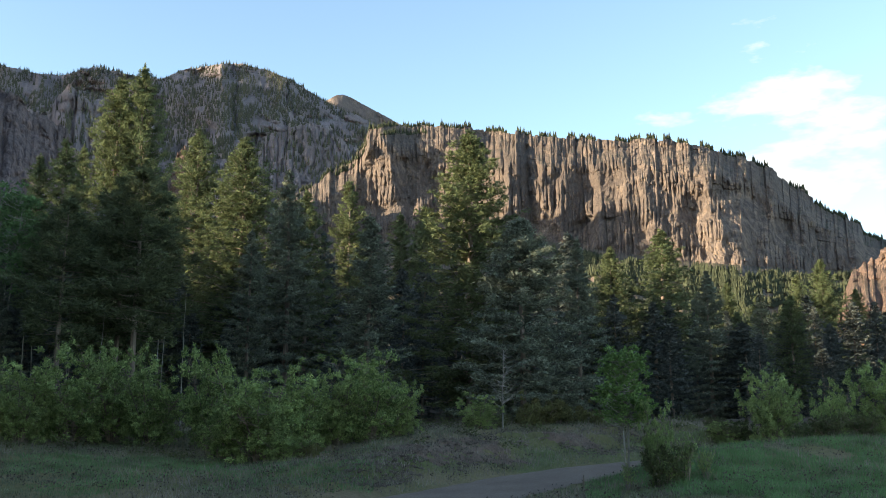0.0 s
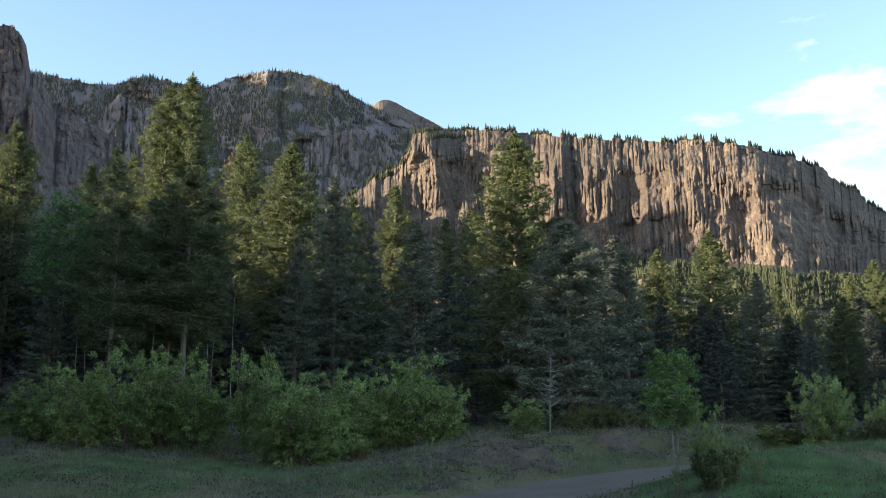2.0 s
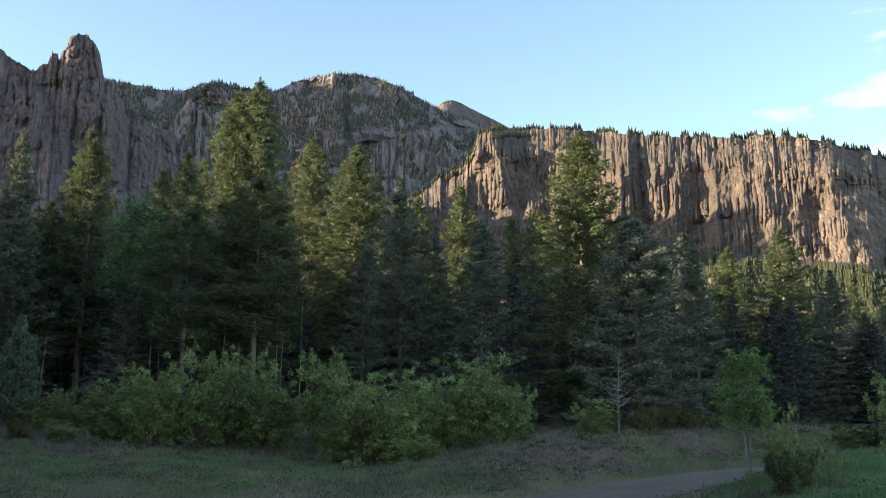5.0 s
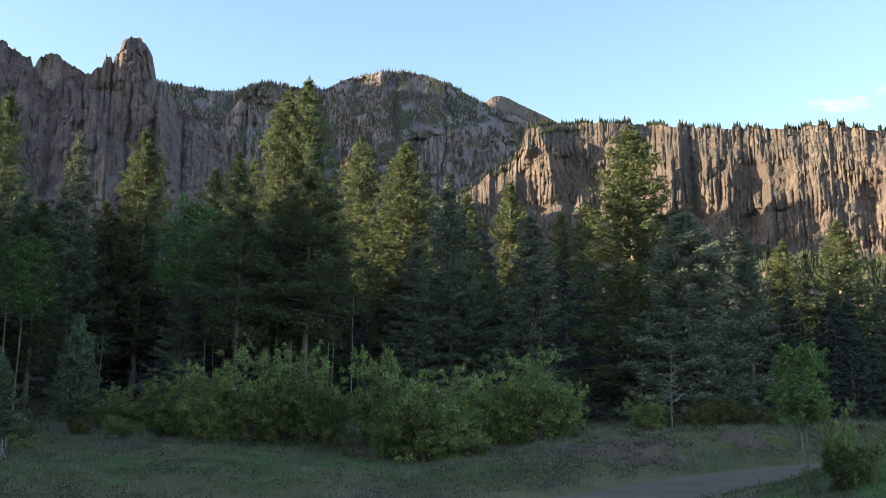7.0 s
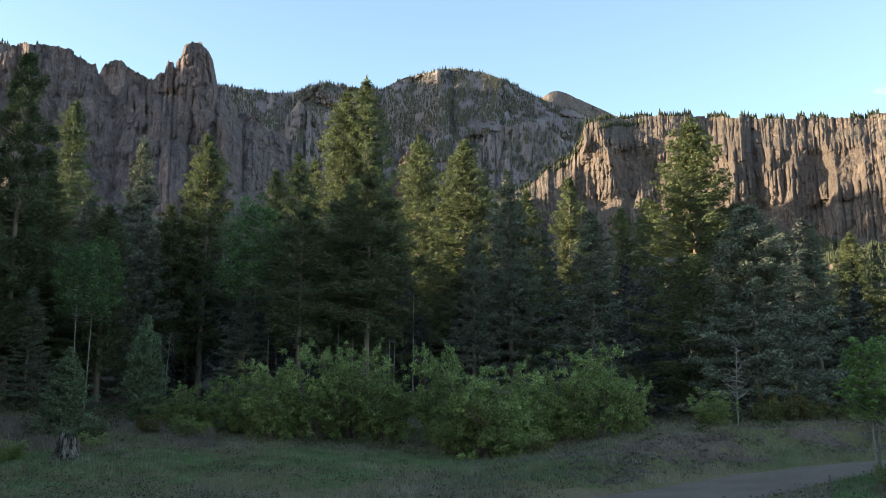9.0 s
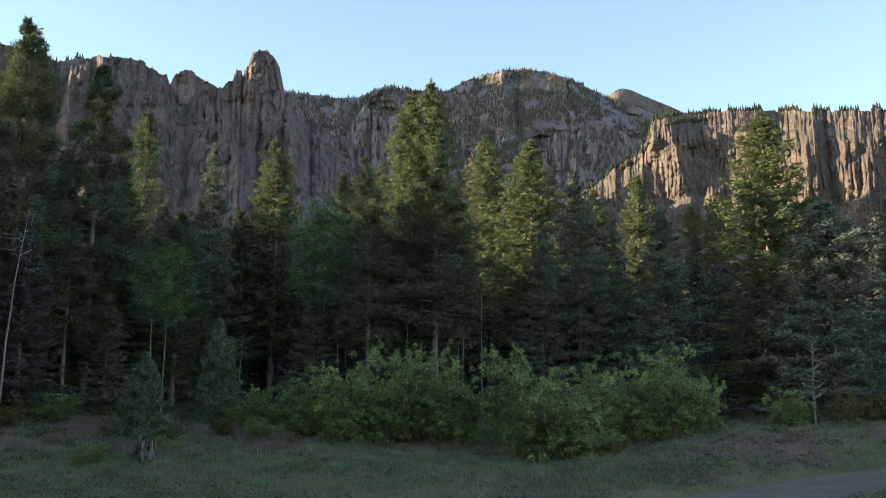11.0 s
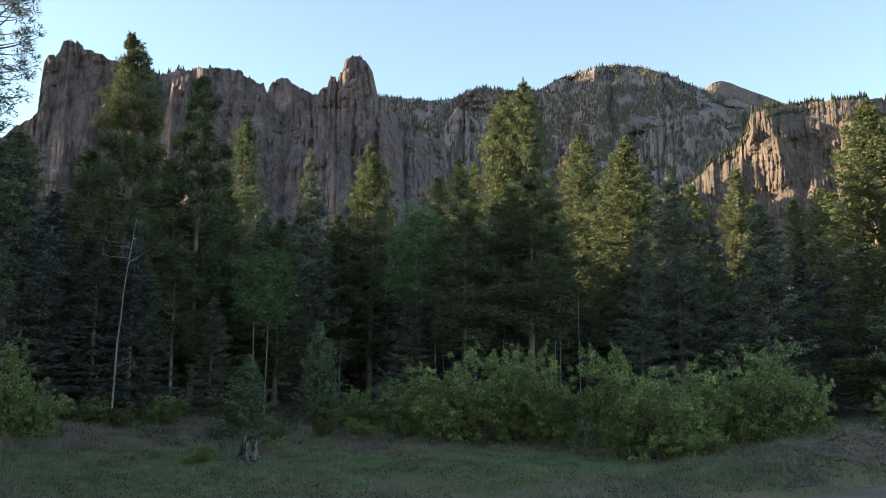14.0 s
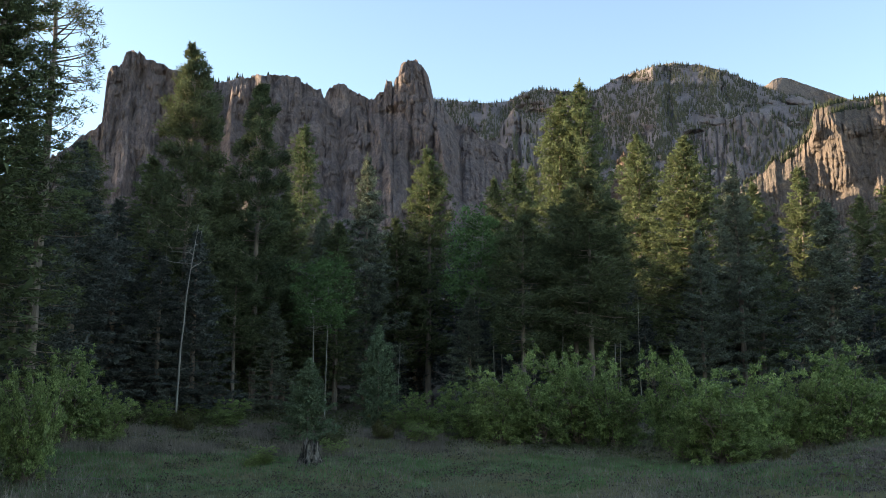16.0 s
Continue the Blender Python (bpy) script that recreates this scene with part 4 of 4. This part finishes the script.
# the wood behind the edge
for k in range(64):
    az = -30 + 84 * (k + _rt.random() * 0.9) / 64
    r = _rt.uniform(66, 92)
    top = _rt.uniform(11.5, 15.0) if az > 25 else _rt.uniform(10.0, 12.6) if az > 5 else _rt.uniform(9.8, 12.4) if az > -8 else _rt.uniform(6.4, 8.3)
    plant_to(WOODS, k, az, top, r, _rt.uniform(0.9, 1.3), _rt.uniform(0, 6.28))

# unseen trees added beyond the left edge to block skylight from the meadow
for k in range(44):
    plant(DEEP, k, 64 + 1.9 * k, _rt.uniform(18, 50), _rt.uniform(19, 26), _rt.uniform(1.0, 1.3), _rt.uniform(0, 6.28))
for k in range(56):
    az = -32 + 92 * (k + _rt.random()) / 56
    plant_to(DEEP, k, az, _rt.uniform(8.4, 10.4) if az > -8 else _rt.uniform(5.0, 6.4), _rt.uniform(94, 150), _rt.uniform(1.1, 1.5), _rt.uniform(0, 6.28))

# small spruces in the meadow
plant(YOUNG, 0, 33.89, 44, 4.0, 1.05, 1.0)
plant(YOUNG, 1, 29.88, 50, 5.4, 0.75, 2.0)
# low spruces under the edge of the wood
for k in range(34):
    az = -27 + 80 * (k + _rt.random()) / 34
    plant(WOODS, k, az, _rt.uniform(61, 70), _rt.uniform(4.0, 7.0), _rt.uniform(1.2, 1.7), _rt.uniform(0, 6.28))
for k in range(16):
    plant(WOODS, k, -27 + 1.5 * k + _rt.random(), _rt.uniform(69, 78), _rt.uniform(6.0, 9.0), _rt.uniform(1.1, 1.4), _rt.uniform(0, 6.28))
# unseen tall trees, added to dim the skylight at the meadow's left end
for az, r in ((59.0, 34), (61.5, 27), (58.0, 41), (65.0, 22), (60.0, 30), (63.5, 24), (68.0, 19)):
    plant(WOODS, 1, az, r, 25, 1.05, az)
# two more out of view, placed to throw shade on the tall pines
for az, r in ((56.5, 75), (58.8, 72)):
    plant(WOODS, 0, az, r, 24, 0.9, az)

OAK = [make_leafy("shrub", "rounded bright green leafy oak shrub", "shrub", 400 + k, 3.7, 2.7, 9 + k % 3, M_BARK, M_BUSH, 21000, 0.085, low=0.02, clumps=210, tight=0.62, sprigs=30, group="shrubs along the meadow") for k in range(4)]
# azimuth, distance, height, width
OAKS_AT = [
    (23.0, 45, 3.2, 0.85), (20.6, 46, 4.0, 0.85), (18.4, 47, 4.5, 0.75), (16.4, 46, 3.7, 0.8), (13.3, 45, 4.2, 0.6), (12.4, 42, 2.0, 0.7), (10.4, 41, 4.0, 0.95), (8.2, 43, 3.3, 0.7),
    (6.2, 44, 3.0, 0.7), (4.3, 44, 3.8, 0.8), (2.7, 45, 2.7, 0.7), (9.0, 40, 1.6, 0.8), (24.6, 47, 2.6, 0.8), (26.8, 48, 2.0, 0.8), (-18.3, 49, 4.0, 0.66),
    (-21.5, 47, 3.4, 0.50), (-24.2, 48, 3.6, 0.72), (46.9, 44, 3.7, 0.75), (48.6, 34, 3.7, 0.55), (44.8, 45, 2.5, 0.7), (50.6, 40, 3.2, 1.0), (42.2, 50, 1.2, 0.8),
    (39.8, 52, 1.1, 0.9), (-2.0, 48, 1.7, 0.8), (-16.0, 50, 1.2, 0.8), (28.4, 49, 1.5, 0.8),
]
for k, (az, r, h, w) in enumerate(OAKS_AT):
    plant(OAK, k, az, r, h, w * 3.7 / h * (0.4 + 0.6 * h / 3.7), _rt.uniform(0, 6.28), 0.1, 3.7)

RUST = [make_leafy("low_shrub", "low yellow-brown shrub on top of the road bank", "shrub", 450, 1.6, 1.5, 8, M_BARK, M_RUST, 5200, 0.10, low=0.02, clumps=50, group="low shrubs on the bank")]
for k, (az, r, h) in enumerate([(-4.9, 50, 1.2), (-5.7, 50.5, 1.4), (-6.6, 51, 1.3), (-7.6, 52, 1.0), (-8.8, 53, 0.8), (7.6, 39.5, 0.8), (29.6, 46, 0.9), (40.8, 48, 1.0)]):
    plant(RUST, 0, az, r, h, 0.8, 1.3 * k, 0.05, 1.6)
BRUSH = [make_leafy("low_shrub", "low dark green brush in the grass", "shrub", 460, 1.6, 1.6, 9, M_BARK, M_BRUSH, 5200, 0.09, low=0.02, clumps=110, tight=0.7, group="low brush in the meadow")]
for k, (az, r, h) in enumerate([(-20.0, 44.5, 1.2), (-21.0, 44, 1.0), (-16.4, 50, 1.3), (-15.3, 51, 0.9), (-22.8, 45, 1.1), (43.4, 49, 1.1), (32.6, 43, 0.8)]):
    plant(BRUSH, 0, az, r, h, 0.85, 1.1 * k, 0.05, 1.6)
# leafy clumps low in the grass
for k, (az, r, h) in enumerate([(36.3, 38.5, 0.7), (32.3, 41.5, 0.7), (37.0, 38.0, 0.4), (27.4, 45, 1.0), (38.4, 50, 1.3)]):
    plant(OAK, k, az, r, h, 1.5, 1.7 * k, 0.05, 3.7)

ASPEN = [make_leafy("aspen_tree", "slender young aspen with pale bark and fresh green leaves", "tree", 500, 4.9, 2.0, 2, M_PALE, M_ASPEN, 11000, 0.065, low=0.40, clumps=280, trunk_r=0.055, tight=0.42, off=0.10)]
plant(ASPEN, 0, -10.4, 31.5, 4.3, 1.05, 0.4, 0.1, 4.9)
TALL_ASPEN = [make_leafy("tall_aspen", "tall aspen with a green crown among the conifers", "tree", 510, 12.0, 3.8, 2, M_PALE, M_SHADY, 9500, 0.11, low=0.5, clumps=220, trunk_r=0.06, tight=0.9, off=0.4)]
plant(TALL_ASPEN, 0, 24.4, 57, 12.6, 1.1, 0.0, 0.1, 12.0)
plant(TALL_ASPEN, 0, 33.2, 55, 9.4, 1.15, 2.0, 0.1, 12.0)

# the leafy tangle at the young aspen's foot
plant(OAK, 1, -12.05, 31.2, 2.5, 0.36, 1.0, 0.1, 3.7)
plant(BRUSH, 0, -12.3, 30.9, 1.3, 0.7, 1.0, 0.1, 1.6)
TWIGGY = [make_leafy("twiggy_shrub", "dark twiggy shrub with few leaves beside the aspen", "shrub", 470, 1.7, 1.1, 12, M_BARK, M_BUSH, 1500, 0.07, low=0.25, clumps=120, trunk_r=0.022, tight=0.35, group="shrubs at the aspen's foot")]
for k, (az, r, h) in enumerate([(-13.6, 31.0, 1.5), (-14.6, 31.3, 1.1), (-10.4, 31.3, 0.9), (-12.6, 30.6, 0.9)]):
    plant(TWIGGY, 0, az, r, h, 0.55, 1.3 * k, 0.05, 1.7)


# ---- dead wood ----
def make_dead_tree(name, label, seed, height, r0, twigs, lean, mat, low=0.2):
    rng = np.random.default_rng(seed)
    root = thing(name, label, "tree", "bare pale trunks")
    s = np.linspace(0, 1, 9)
    wig = np.cumsum(rng.normal(size=(9, 2)) * (0.012 if twigs > 9 else 0.006) * height, axis=0) * s[:, None]
    p = np.stack([lean[0] * s * height + wig[:, 0], lean[1] * s * height + wig[:, 1], height * s], 1)
    v, f = tube(p, r0 * (1.05 - 0.8 * s), 6)
    part("trunk", mesh_np(name + "_trunk", v, f, mat, True), root)
    sp = Soup()
    for _ in range(twigs):
        t = rng.uniform(low, 1.0)
        o = np.array([np.interp(t, s, p[:, c]) for c in range(3)])
        a, L = rng.uniform(0, 6.28), height * rng.uniform(0.12, 0.42) * (1.25 - t)
        q = np.linspace(0, 1, 5)
        bp = o + np.stack([math.cos(a) * L * q, math.sin(a) * L * q, L * (rng.uniform(-0.1, 0.7) * q + 0.2 * q ** 2)], 1)
        bp[1:] += rng.normal(size=(4, 3)) * 0.04 * L
        sp.add(*tube(bp, r0 * 0.42 * (1.1 - q), 4))
        for _ in range(3):
            k = rng.integers(1, 4)
            e = rng.normal(size=3) * L * 0.3
            q2 = np.linspace(0, 1, 3)[:, None]
            sp.add(*tube(bp[k] + e * q2, r0 * 0.2 * (1.1 - q2[:, 0]), 3))
    if twigs:
        tagged(part("branches", sp.mesh(name + "_branches", mat), root), kind="stuff")
    return root


def stand(ob, az, r, turn=0.0, sink=0.08):
    p = polar(az, r)
    ob.matrix_basis = Matrix.LocRotScale((p.x, p.y, gz(az, r) - sink), Euler((0, 0, turn)), None)
    return ob


stand(make_dead_tree("dead_sapling", "bare grey-white dead sapling with forked branches", 601, 3.9, 0.045, 34, (-0.02, 0), M_SNAG), -3.4, 48.5)
# azimuth, distance, height, lean to the right
for k, (az, r, h, lean) in enumerate([(41.2, 49.5, 10.0, 0.03), (28.74, 55, 4.4, 0.0), (23.2, 54, 7.6, 0.02), (19.4, 53, 7.4, 0.02),
                                      (14.8, 54, 7.2, -0.02), (16.3, 58, 8.0, 0.04), (22.6, 57, 8.4, -0.05), (16.0, 58, 7.0, 0.01), (20.9, 58, 6.2, 0.02)]):
    stand(make_dead_tree("slim_aspen", "thin pale aspen trunk rising among dark conifers", 620 + k, h, (0.055 if k == 0 else 0.030 + 0.006 * (k % 3)), 5 if k == 0 else 0, (lean, 0), M_SNAG if k == 0 else (M_PALE, M_SNAG)[k % 2], 0.75), az, r)


def make_stump():
    rng = np.random.default_rng(7)
    n, m = 44, 10
    a = np.linspace(0, 2 * np.pi, n, endpoint=False)
    ribs = 0.34 * np.abs(np.sin(a * 4.5 + 0.6)) + 0.22 * vnoise(a * 4, a * 0, 4) - 0.2
    z = np.linspace(0, 1, m)
    R = (0.28 + 0.28 * (1 - z[None]) ** 3) * (1 + ribs[:, None] * (1.5 - z[None])) * (1 + 0.05 * rng.normal(size=(n, m)))
    Z = z[None] * (0.95 + 0.55 * (vnoise(a * 3.1, a * 0, 9) - 0.5))[:, None] * 0.98 - 0.06
    P = np.stack([R * np.cos(a)[:, None], R * np.sin(a)[:, None], Z + 0 * R], -1).reshape(-1, 3)
    f = [(i * m + j, ((i + 1) % n) * m + j, ((i + 1) % n) * m + j + 1, i * m + j + 1) for i in range(n) for j in range(m - 1)]
    root = thing("tree_stump", "weathered grey tree stump with split sides in the grass", "stump")
    part("stump", mesh_np("stump", P, f, M_STUMP), root)
    top = np.array([(0.23 * math.cos(t), 0.23 * math.sin(t), 0.68 + 0.05 * math.sin(3 * t)) for t in a] + [(0, 0, 0.58)])
    part("cut_face", mesh_np("cut_face", top, [(i, (i + 1) % n, n) for i in range(n)], M_STUMP), root, "rotten cut face")
    return root


stand(make_stump(), 33.7, 38.5)


def make_fallen(name, label, seed, length, r0, twigs):
    rng = np.random.default_rng(seed)
    root = thing(name, label, "dead branch")
    s = np.linspace(0, 1, 8)
    p = np.stack([length * (s - 0.5), rng.normal(size=8) * 0.05, 0.06 + 0.10 * vnoise(s * 4, 0 * s, seed)], 1)
    v, f = tube(p, r0 * (1.1 - 0.8 * s), 6)
    part("limb", mesh_np(name + "_limb", v, f, M_DEAD), root)
    sp = Soup()
    for _ in range(twigs):
        k = rng.integers(1, 7)
        e = rng.normal(size=3) * 0.35
        e[2] = abs(e[2])
        q = np.linspace(0, 1, 4)[:, None]
        sp.add(*tube(p[k] + e * q, r0 * 0.4 * (1.1 - q[:, 0]), 4))
    tagged(part("twigs", sp.mesh(name + "_twigs", M_DEAD), root), kind="stuff")
    return root


stand(make_fallen("fallen_branch", "grey fallen branch lying in the meadow grass", 71, 2.6, 0.06, 9), 46.6, 34.5, radians(46))
stand(make_fallen("fallen_branch", "thin dry stick lying in short grass", 72, 1.9, 0.025, 3), 10.6, 37.0, radians(11))
stand(make_fallen("fallen_branch", "dead grey twigs at the shrub's foot", 73, 1.6, 0.04, 14), 42.6, 46.0, radians(70))


def make_stake():
    root = thing("marker_stake", "short weathered wooden stake beside the gravel road", "stake")
    bm = bmesh.new()
    bmesh.ops.create_cone(bm, cap_ends=True, segments=6, radius1=0.03, radius2=0.025, depth=0.55, matrix=Matrix.Translation((0, 0, 0.25)))
    me = bpy.data.meshes.new("stake")
    bm.to_mesh(me)
    bm.free()
    me.materials.append(M_BARK)
    part("shaft", me, root)
    return root


stand(make_stake(), -7.9, 33.0)


# ---- meadow growth ----
def build_grass(name, label, mat, count, seed, az_r, height, width, thr, bias):
    rng = np.random.default_rng(seed)
    (a0, a1), (r0, r1) = az_r
    az = np.radians(rng.uniform(a0, a1, count * 3))
    r = np.sqrt(rng.uniform(r0 ** 2, r1 ** 2, count * 3))
    x, y = -r * np.sin(az), r * np.cos(az)
    d, _ = road_side(x, y)
    ok = (np.abs(d) > ROAD_HALF - 0.05 + 0.35 * rng.random(len(x))) & (fbm(x * 0.35, y * 0.35, bias, 4) > thr(x, y, d))
    x, y = x[ok][:count], y[ok][:count]
    n = len(x)
    base = np.stack([x, y, ground_z(x, y) - 0.01], 1)
    way = np.stack([rng.normal(size=n) * 0.35, rng.normal(size=n) * 0.35, np.ones(n)], 1)
    h = height * rng.uniform(0.4, 1.3, n) * (0.55 + 0.9 * fbm(x * 0.6, y * 0.6, bias + 3, 3))
    v, f = blades(base, way, h, np.full(n, width) * rng.uniform(0.6, 1.4, n), rng)
    tagged(new(name, mesh_np(name, v, f, mat)), label, "grass", kind="stuff")


def build_weeds():
    """Small leafy weeds and seed heads dotted over the meadow."""
    rng = np.random.default_rng(6)
    n = 11000
    az, r = np.radians(rng.uniform(-28, 54, n)), np.sqrt(rng.uniform(27 ** 2, 52 ** 2, n))
    x, y = -r * np.sin(az), r * np.cos(az)
    d, _ = road_side(x, y)
    ok = (np.abs(d) > ROAD_HALF + 0.2) & (fbm(x * 0.4, y * 0.4, 59, 4) > 0.45)
    x, y = x[ok], y[ok]
    k = 6
    base = np.repeat(np.stack([x, y, ground_z(x, y)], 1), k, axis=0)
    size = np.repeat(rng.uniform(0.4, 1.3, len(x)), k)
    base += rng.normal(size=base.shape) * np.array([0.07, 0.07, 0]) * size[:, None]
    base[:, 2] += np.abs(rng.normal(size=len(base))) * 0.10 * size + 0.04
    v, f = leaves(base, 0.065 * size * rng.uniform(0.6, 1.3, len(base)), rng)
    tagged(new("meadow_weeds", mesh_np("meadow_weeds", v, f, M_WEED)), "dark brown seed heads and low weeds in the grass", "weeds", kind="stuff")


def on_bank(x, y, d):
    return np.where((d > ROAD_HALF) & (d < 11) & (x > -10), 1.0, 0.0)


build_grass("meadow_grass", "short green meadow grass", M_GRASS, 130000, 3, ((-28, 54), (26.5, 52)), 0.125, 0.022, lambda x, y, d: 0.33 + 0.22 * on_bank(x, y, d), 41)
build_grass("lush_grass", "fresh green grass of the open meadow", M_LUSH, 45000, 5, ((-28, -8), (28, 47)), 0.20, 0.022, lambda x, y, d: 0.28 + 0.6 * (d > 0), 43)
build_grass("lush_patch", "patch of fresh green grass before the shrubs", M_LUSH, 32000, 7, ((4, 50), (32, 42)), 0.15, 0.022, lambda x, y, d: 0.47 - 0.2 * ((np.hypot(x, y) > 36.5) & (np.hypot(x, y) < 41) & (x < -5)), 44)
build_grass("dry_stalks", "dead grey-brown stalks below the forest edge", M_DRY, 15000, 8, ((26, 47), (40.5, 49)), 0.42, 0.02, lambda x, y, d: 0.5 + 0 * x, 48)
build_grass("dry_grass", "pale dry grass on the bank and meadow", M_DRY, 50000, 4, ((-28, 54), (27, 56)), 0.26, 0.022, lambda x, y, d: 0.58 - 0.25 * on_bank(x, y, d) - 0.16 * (np.hypot(x, y) > 41.5), 47)
build_weeds()


def build_undergrowth():
    """Low brush in tufts under the forest's edge and along the top of the bank."""
    rng = np.random.default_rng(88)
    soup = Soup()
    for _ in range(520):
        az = rng.uniform(-28, 54)
        r = rng.uniform(49, 59) if rng.random() < 0.8 else rng.uniform(42, 50)
        p = polar(az, r)
        d, _k = road_side(p.x, p.y)
        if abs(float(d)) < 3.6 or (az < -10 and r < 50) or (az < -5 and rng.random() < 0.7):
            continue
        n = int(rng.integers(70, 170))
        h, w = rng.uniform(0.2, 0.7), rng.uniform(0.3, 0.7)
        base = rng.normal(size=(n, 3)) * np.array([w * 0.5, w * 0.5, 0])
        base[:, 2] = np.abs(rng.normal(size=n)) * h * 0.5
        base += np.array([p.x, p.y, gz(az, r)])
        soup.add(*leaves(base, rng.uniform(0.06, 0.13, n), rng))
    tagged(new("undergrowth", soup.mesh("undergrowth", M_BRUSH)), "low dark brush under the forest edge", "undergrowth", kind="stuff")


def make_stone(seed):
    rng = np.random.default_rng(seed)
    bm = bmesh.new()
    bmesh.ops.create_icosphere(bm, subdivisions=1, radius=1.0)
    for v in bm.verts:
        v.co *= 1 + 0.55 * (noise.noise(v.co * 1.6 + Vector((seed * 3.7, 0, 0))))
        v.co.z *= 0.6
    me = bpy.data.meshes.new("stone")
    bm.to_mesh(me)
    bm.free()
    me.materials.append(M_STONE)
    return me


def build_soil(az, r, half, seed):
    """An uneven patch of bare earth, a finger's width above the meadow's sheet."""
    p = polar(az, r)
    n = 34
    g = np.linspace(-1, 1, n)
    X, Y = np.meshgrid(g, g, indexing="ij")
    x, y = p.x + X * half * 1.5, p.y + Y * half
    inside = np.hypot(X, Y) + 0.9 * (fbm(X * 2.2 + seed, Y * 2.2, seed, 4) - 0.5) < 0.82
    z = ground_z(x, y) + 0.025
    f = grid_faces(n, n)
    keep = inside.ravel()[f].all(axis=1)
    v = np.stack([x, y, z], -1).reshape(-1, 3)
    ids = np.unique(f[keep])
    back = np.zeros(n * n, int)
    back[ids] = np.arange(len(ids))
    tagged(new("soil_patch", mesh_np("soil_patch", v[ids], back[f[keep]], M_SOIL, True)), "bare reddish-brown earth showing through the grass", "soil", kind="structure")


def build_scree():
    """Loose broken rock and earth on the cut of the road bank."""
    rng = np.random.default_rng(61)
    n = 60000
    az, r = np.radians(rng.uniform(-12, 7, n)), rng.uniform(33, 55, n)
    x, y = -r * np.sin(az), r * np.cos(az)
    d, _ = road_side(x, y)
    patch = fbm(x * 0.45, y * 0.45, 63, 4)
    ok = (d > ROAD_HALF + 0.7) & (d < ROAD_HALF + 5.0) & (patch > 0.50 + 0.03 * np.abs(d - ROAD_HALF - 2.6))
    x, y = x[ok][:5000], y[ok][:5000]
    n = len(x)
    shape = np.array([(1, 0, 0), (0, 1, 0), (-1, 0, 0), (0, -1, 0), (0, 0, 0.7), (0, 0, -0.7)], float)
    faces = np.array([(0, 1, 4), (1, 2, 4), (2, 3, 4), (3, 0, 4), (1, 0, 5), (2, 1, 5), (3, 2, 5), (0, 3, 5)])
    size = 0.02 + 0.075 * rng.random(n) ** 3
    v = shape[None] * size[:, None, None] * rng.uniform(0.6, 1.3, (n, 6, 3))
    a = rng.uniform(0, 6.28, n)
    c, q = np.cos(a)[:, None], np.sin(a)[:, None]
    v = np.stack([v[..., 0] * c - v[..., 1] * q, v[..., 0] * q + v[..., 1] * c, v[..., 2]], -1)
    v = v + np.stack([x, y, ground_z(x, y) + 0.01], 1)[:, None]
    f = faces[None] + (6 * np.arange(n))[:, None, None]
    tagged(new("scree", mesh_np("scree", v.reshape(-1, 3), f.reshape(-1, 3), M_STONE)), "loose grey-brown scree on the cut road bank", "scree", kind="stuff")


build_undergrowth()
for k, (az, r, half) in enumerate([(37.0, 49.5, 2.6), (34.6, 50.5, 1.8), (0.2, 40.4, 1.9), (-1.4, 41.4, 1.7), (1.8, 39.4, 1.4), (-7.4, 45.6, 1.3), (30.0, 47.0, 1.3)]):
    build_soil(az, r, half, 200 + k)
build_scree()
stone_meshes = [make_stone(k) for k in range(4)]
# broken rock slipping out of the road bank
SLIPS = [(0.0, 40.6, 1.7), (-1.2, 41.5, 1.3), (1.6, 39.8, 1.3), (-9.6, 49.5, 1.3), (2.4, 38.6, 1.0)]
for k in range(280):
    az, r, w = SLIPS[(0, 1, 0, 2, 1, 3, 0, 4)[k % 8]]
    az, r = az + _rt.gauss(0, w * 0.8), r + _rt.gauss(0, w * 0.9)
    p = polar(az, r)
    if float(road_side(p.x, p.y)[0]) < ROAD_HALF + 0.8:
        continue
    ob = tagged(new("stone", stone_meshes[k % 4]), "rough grey-brown stone lying on the road bank", "stone", "stones on the road bank")
    s = 0.03 + 0.11 * _rt.random() ** 2.2
    ob.matrix_basis = Matrix.LocRotScale((p.x, p.y, gz(az, r) + 0.1 * s), Euler((_rt.uniform(-0.3, 0.3), 0, _rt.uniform(0, 6.28))), (s, s * _rt.uniform(0.7, 1.3), s))
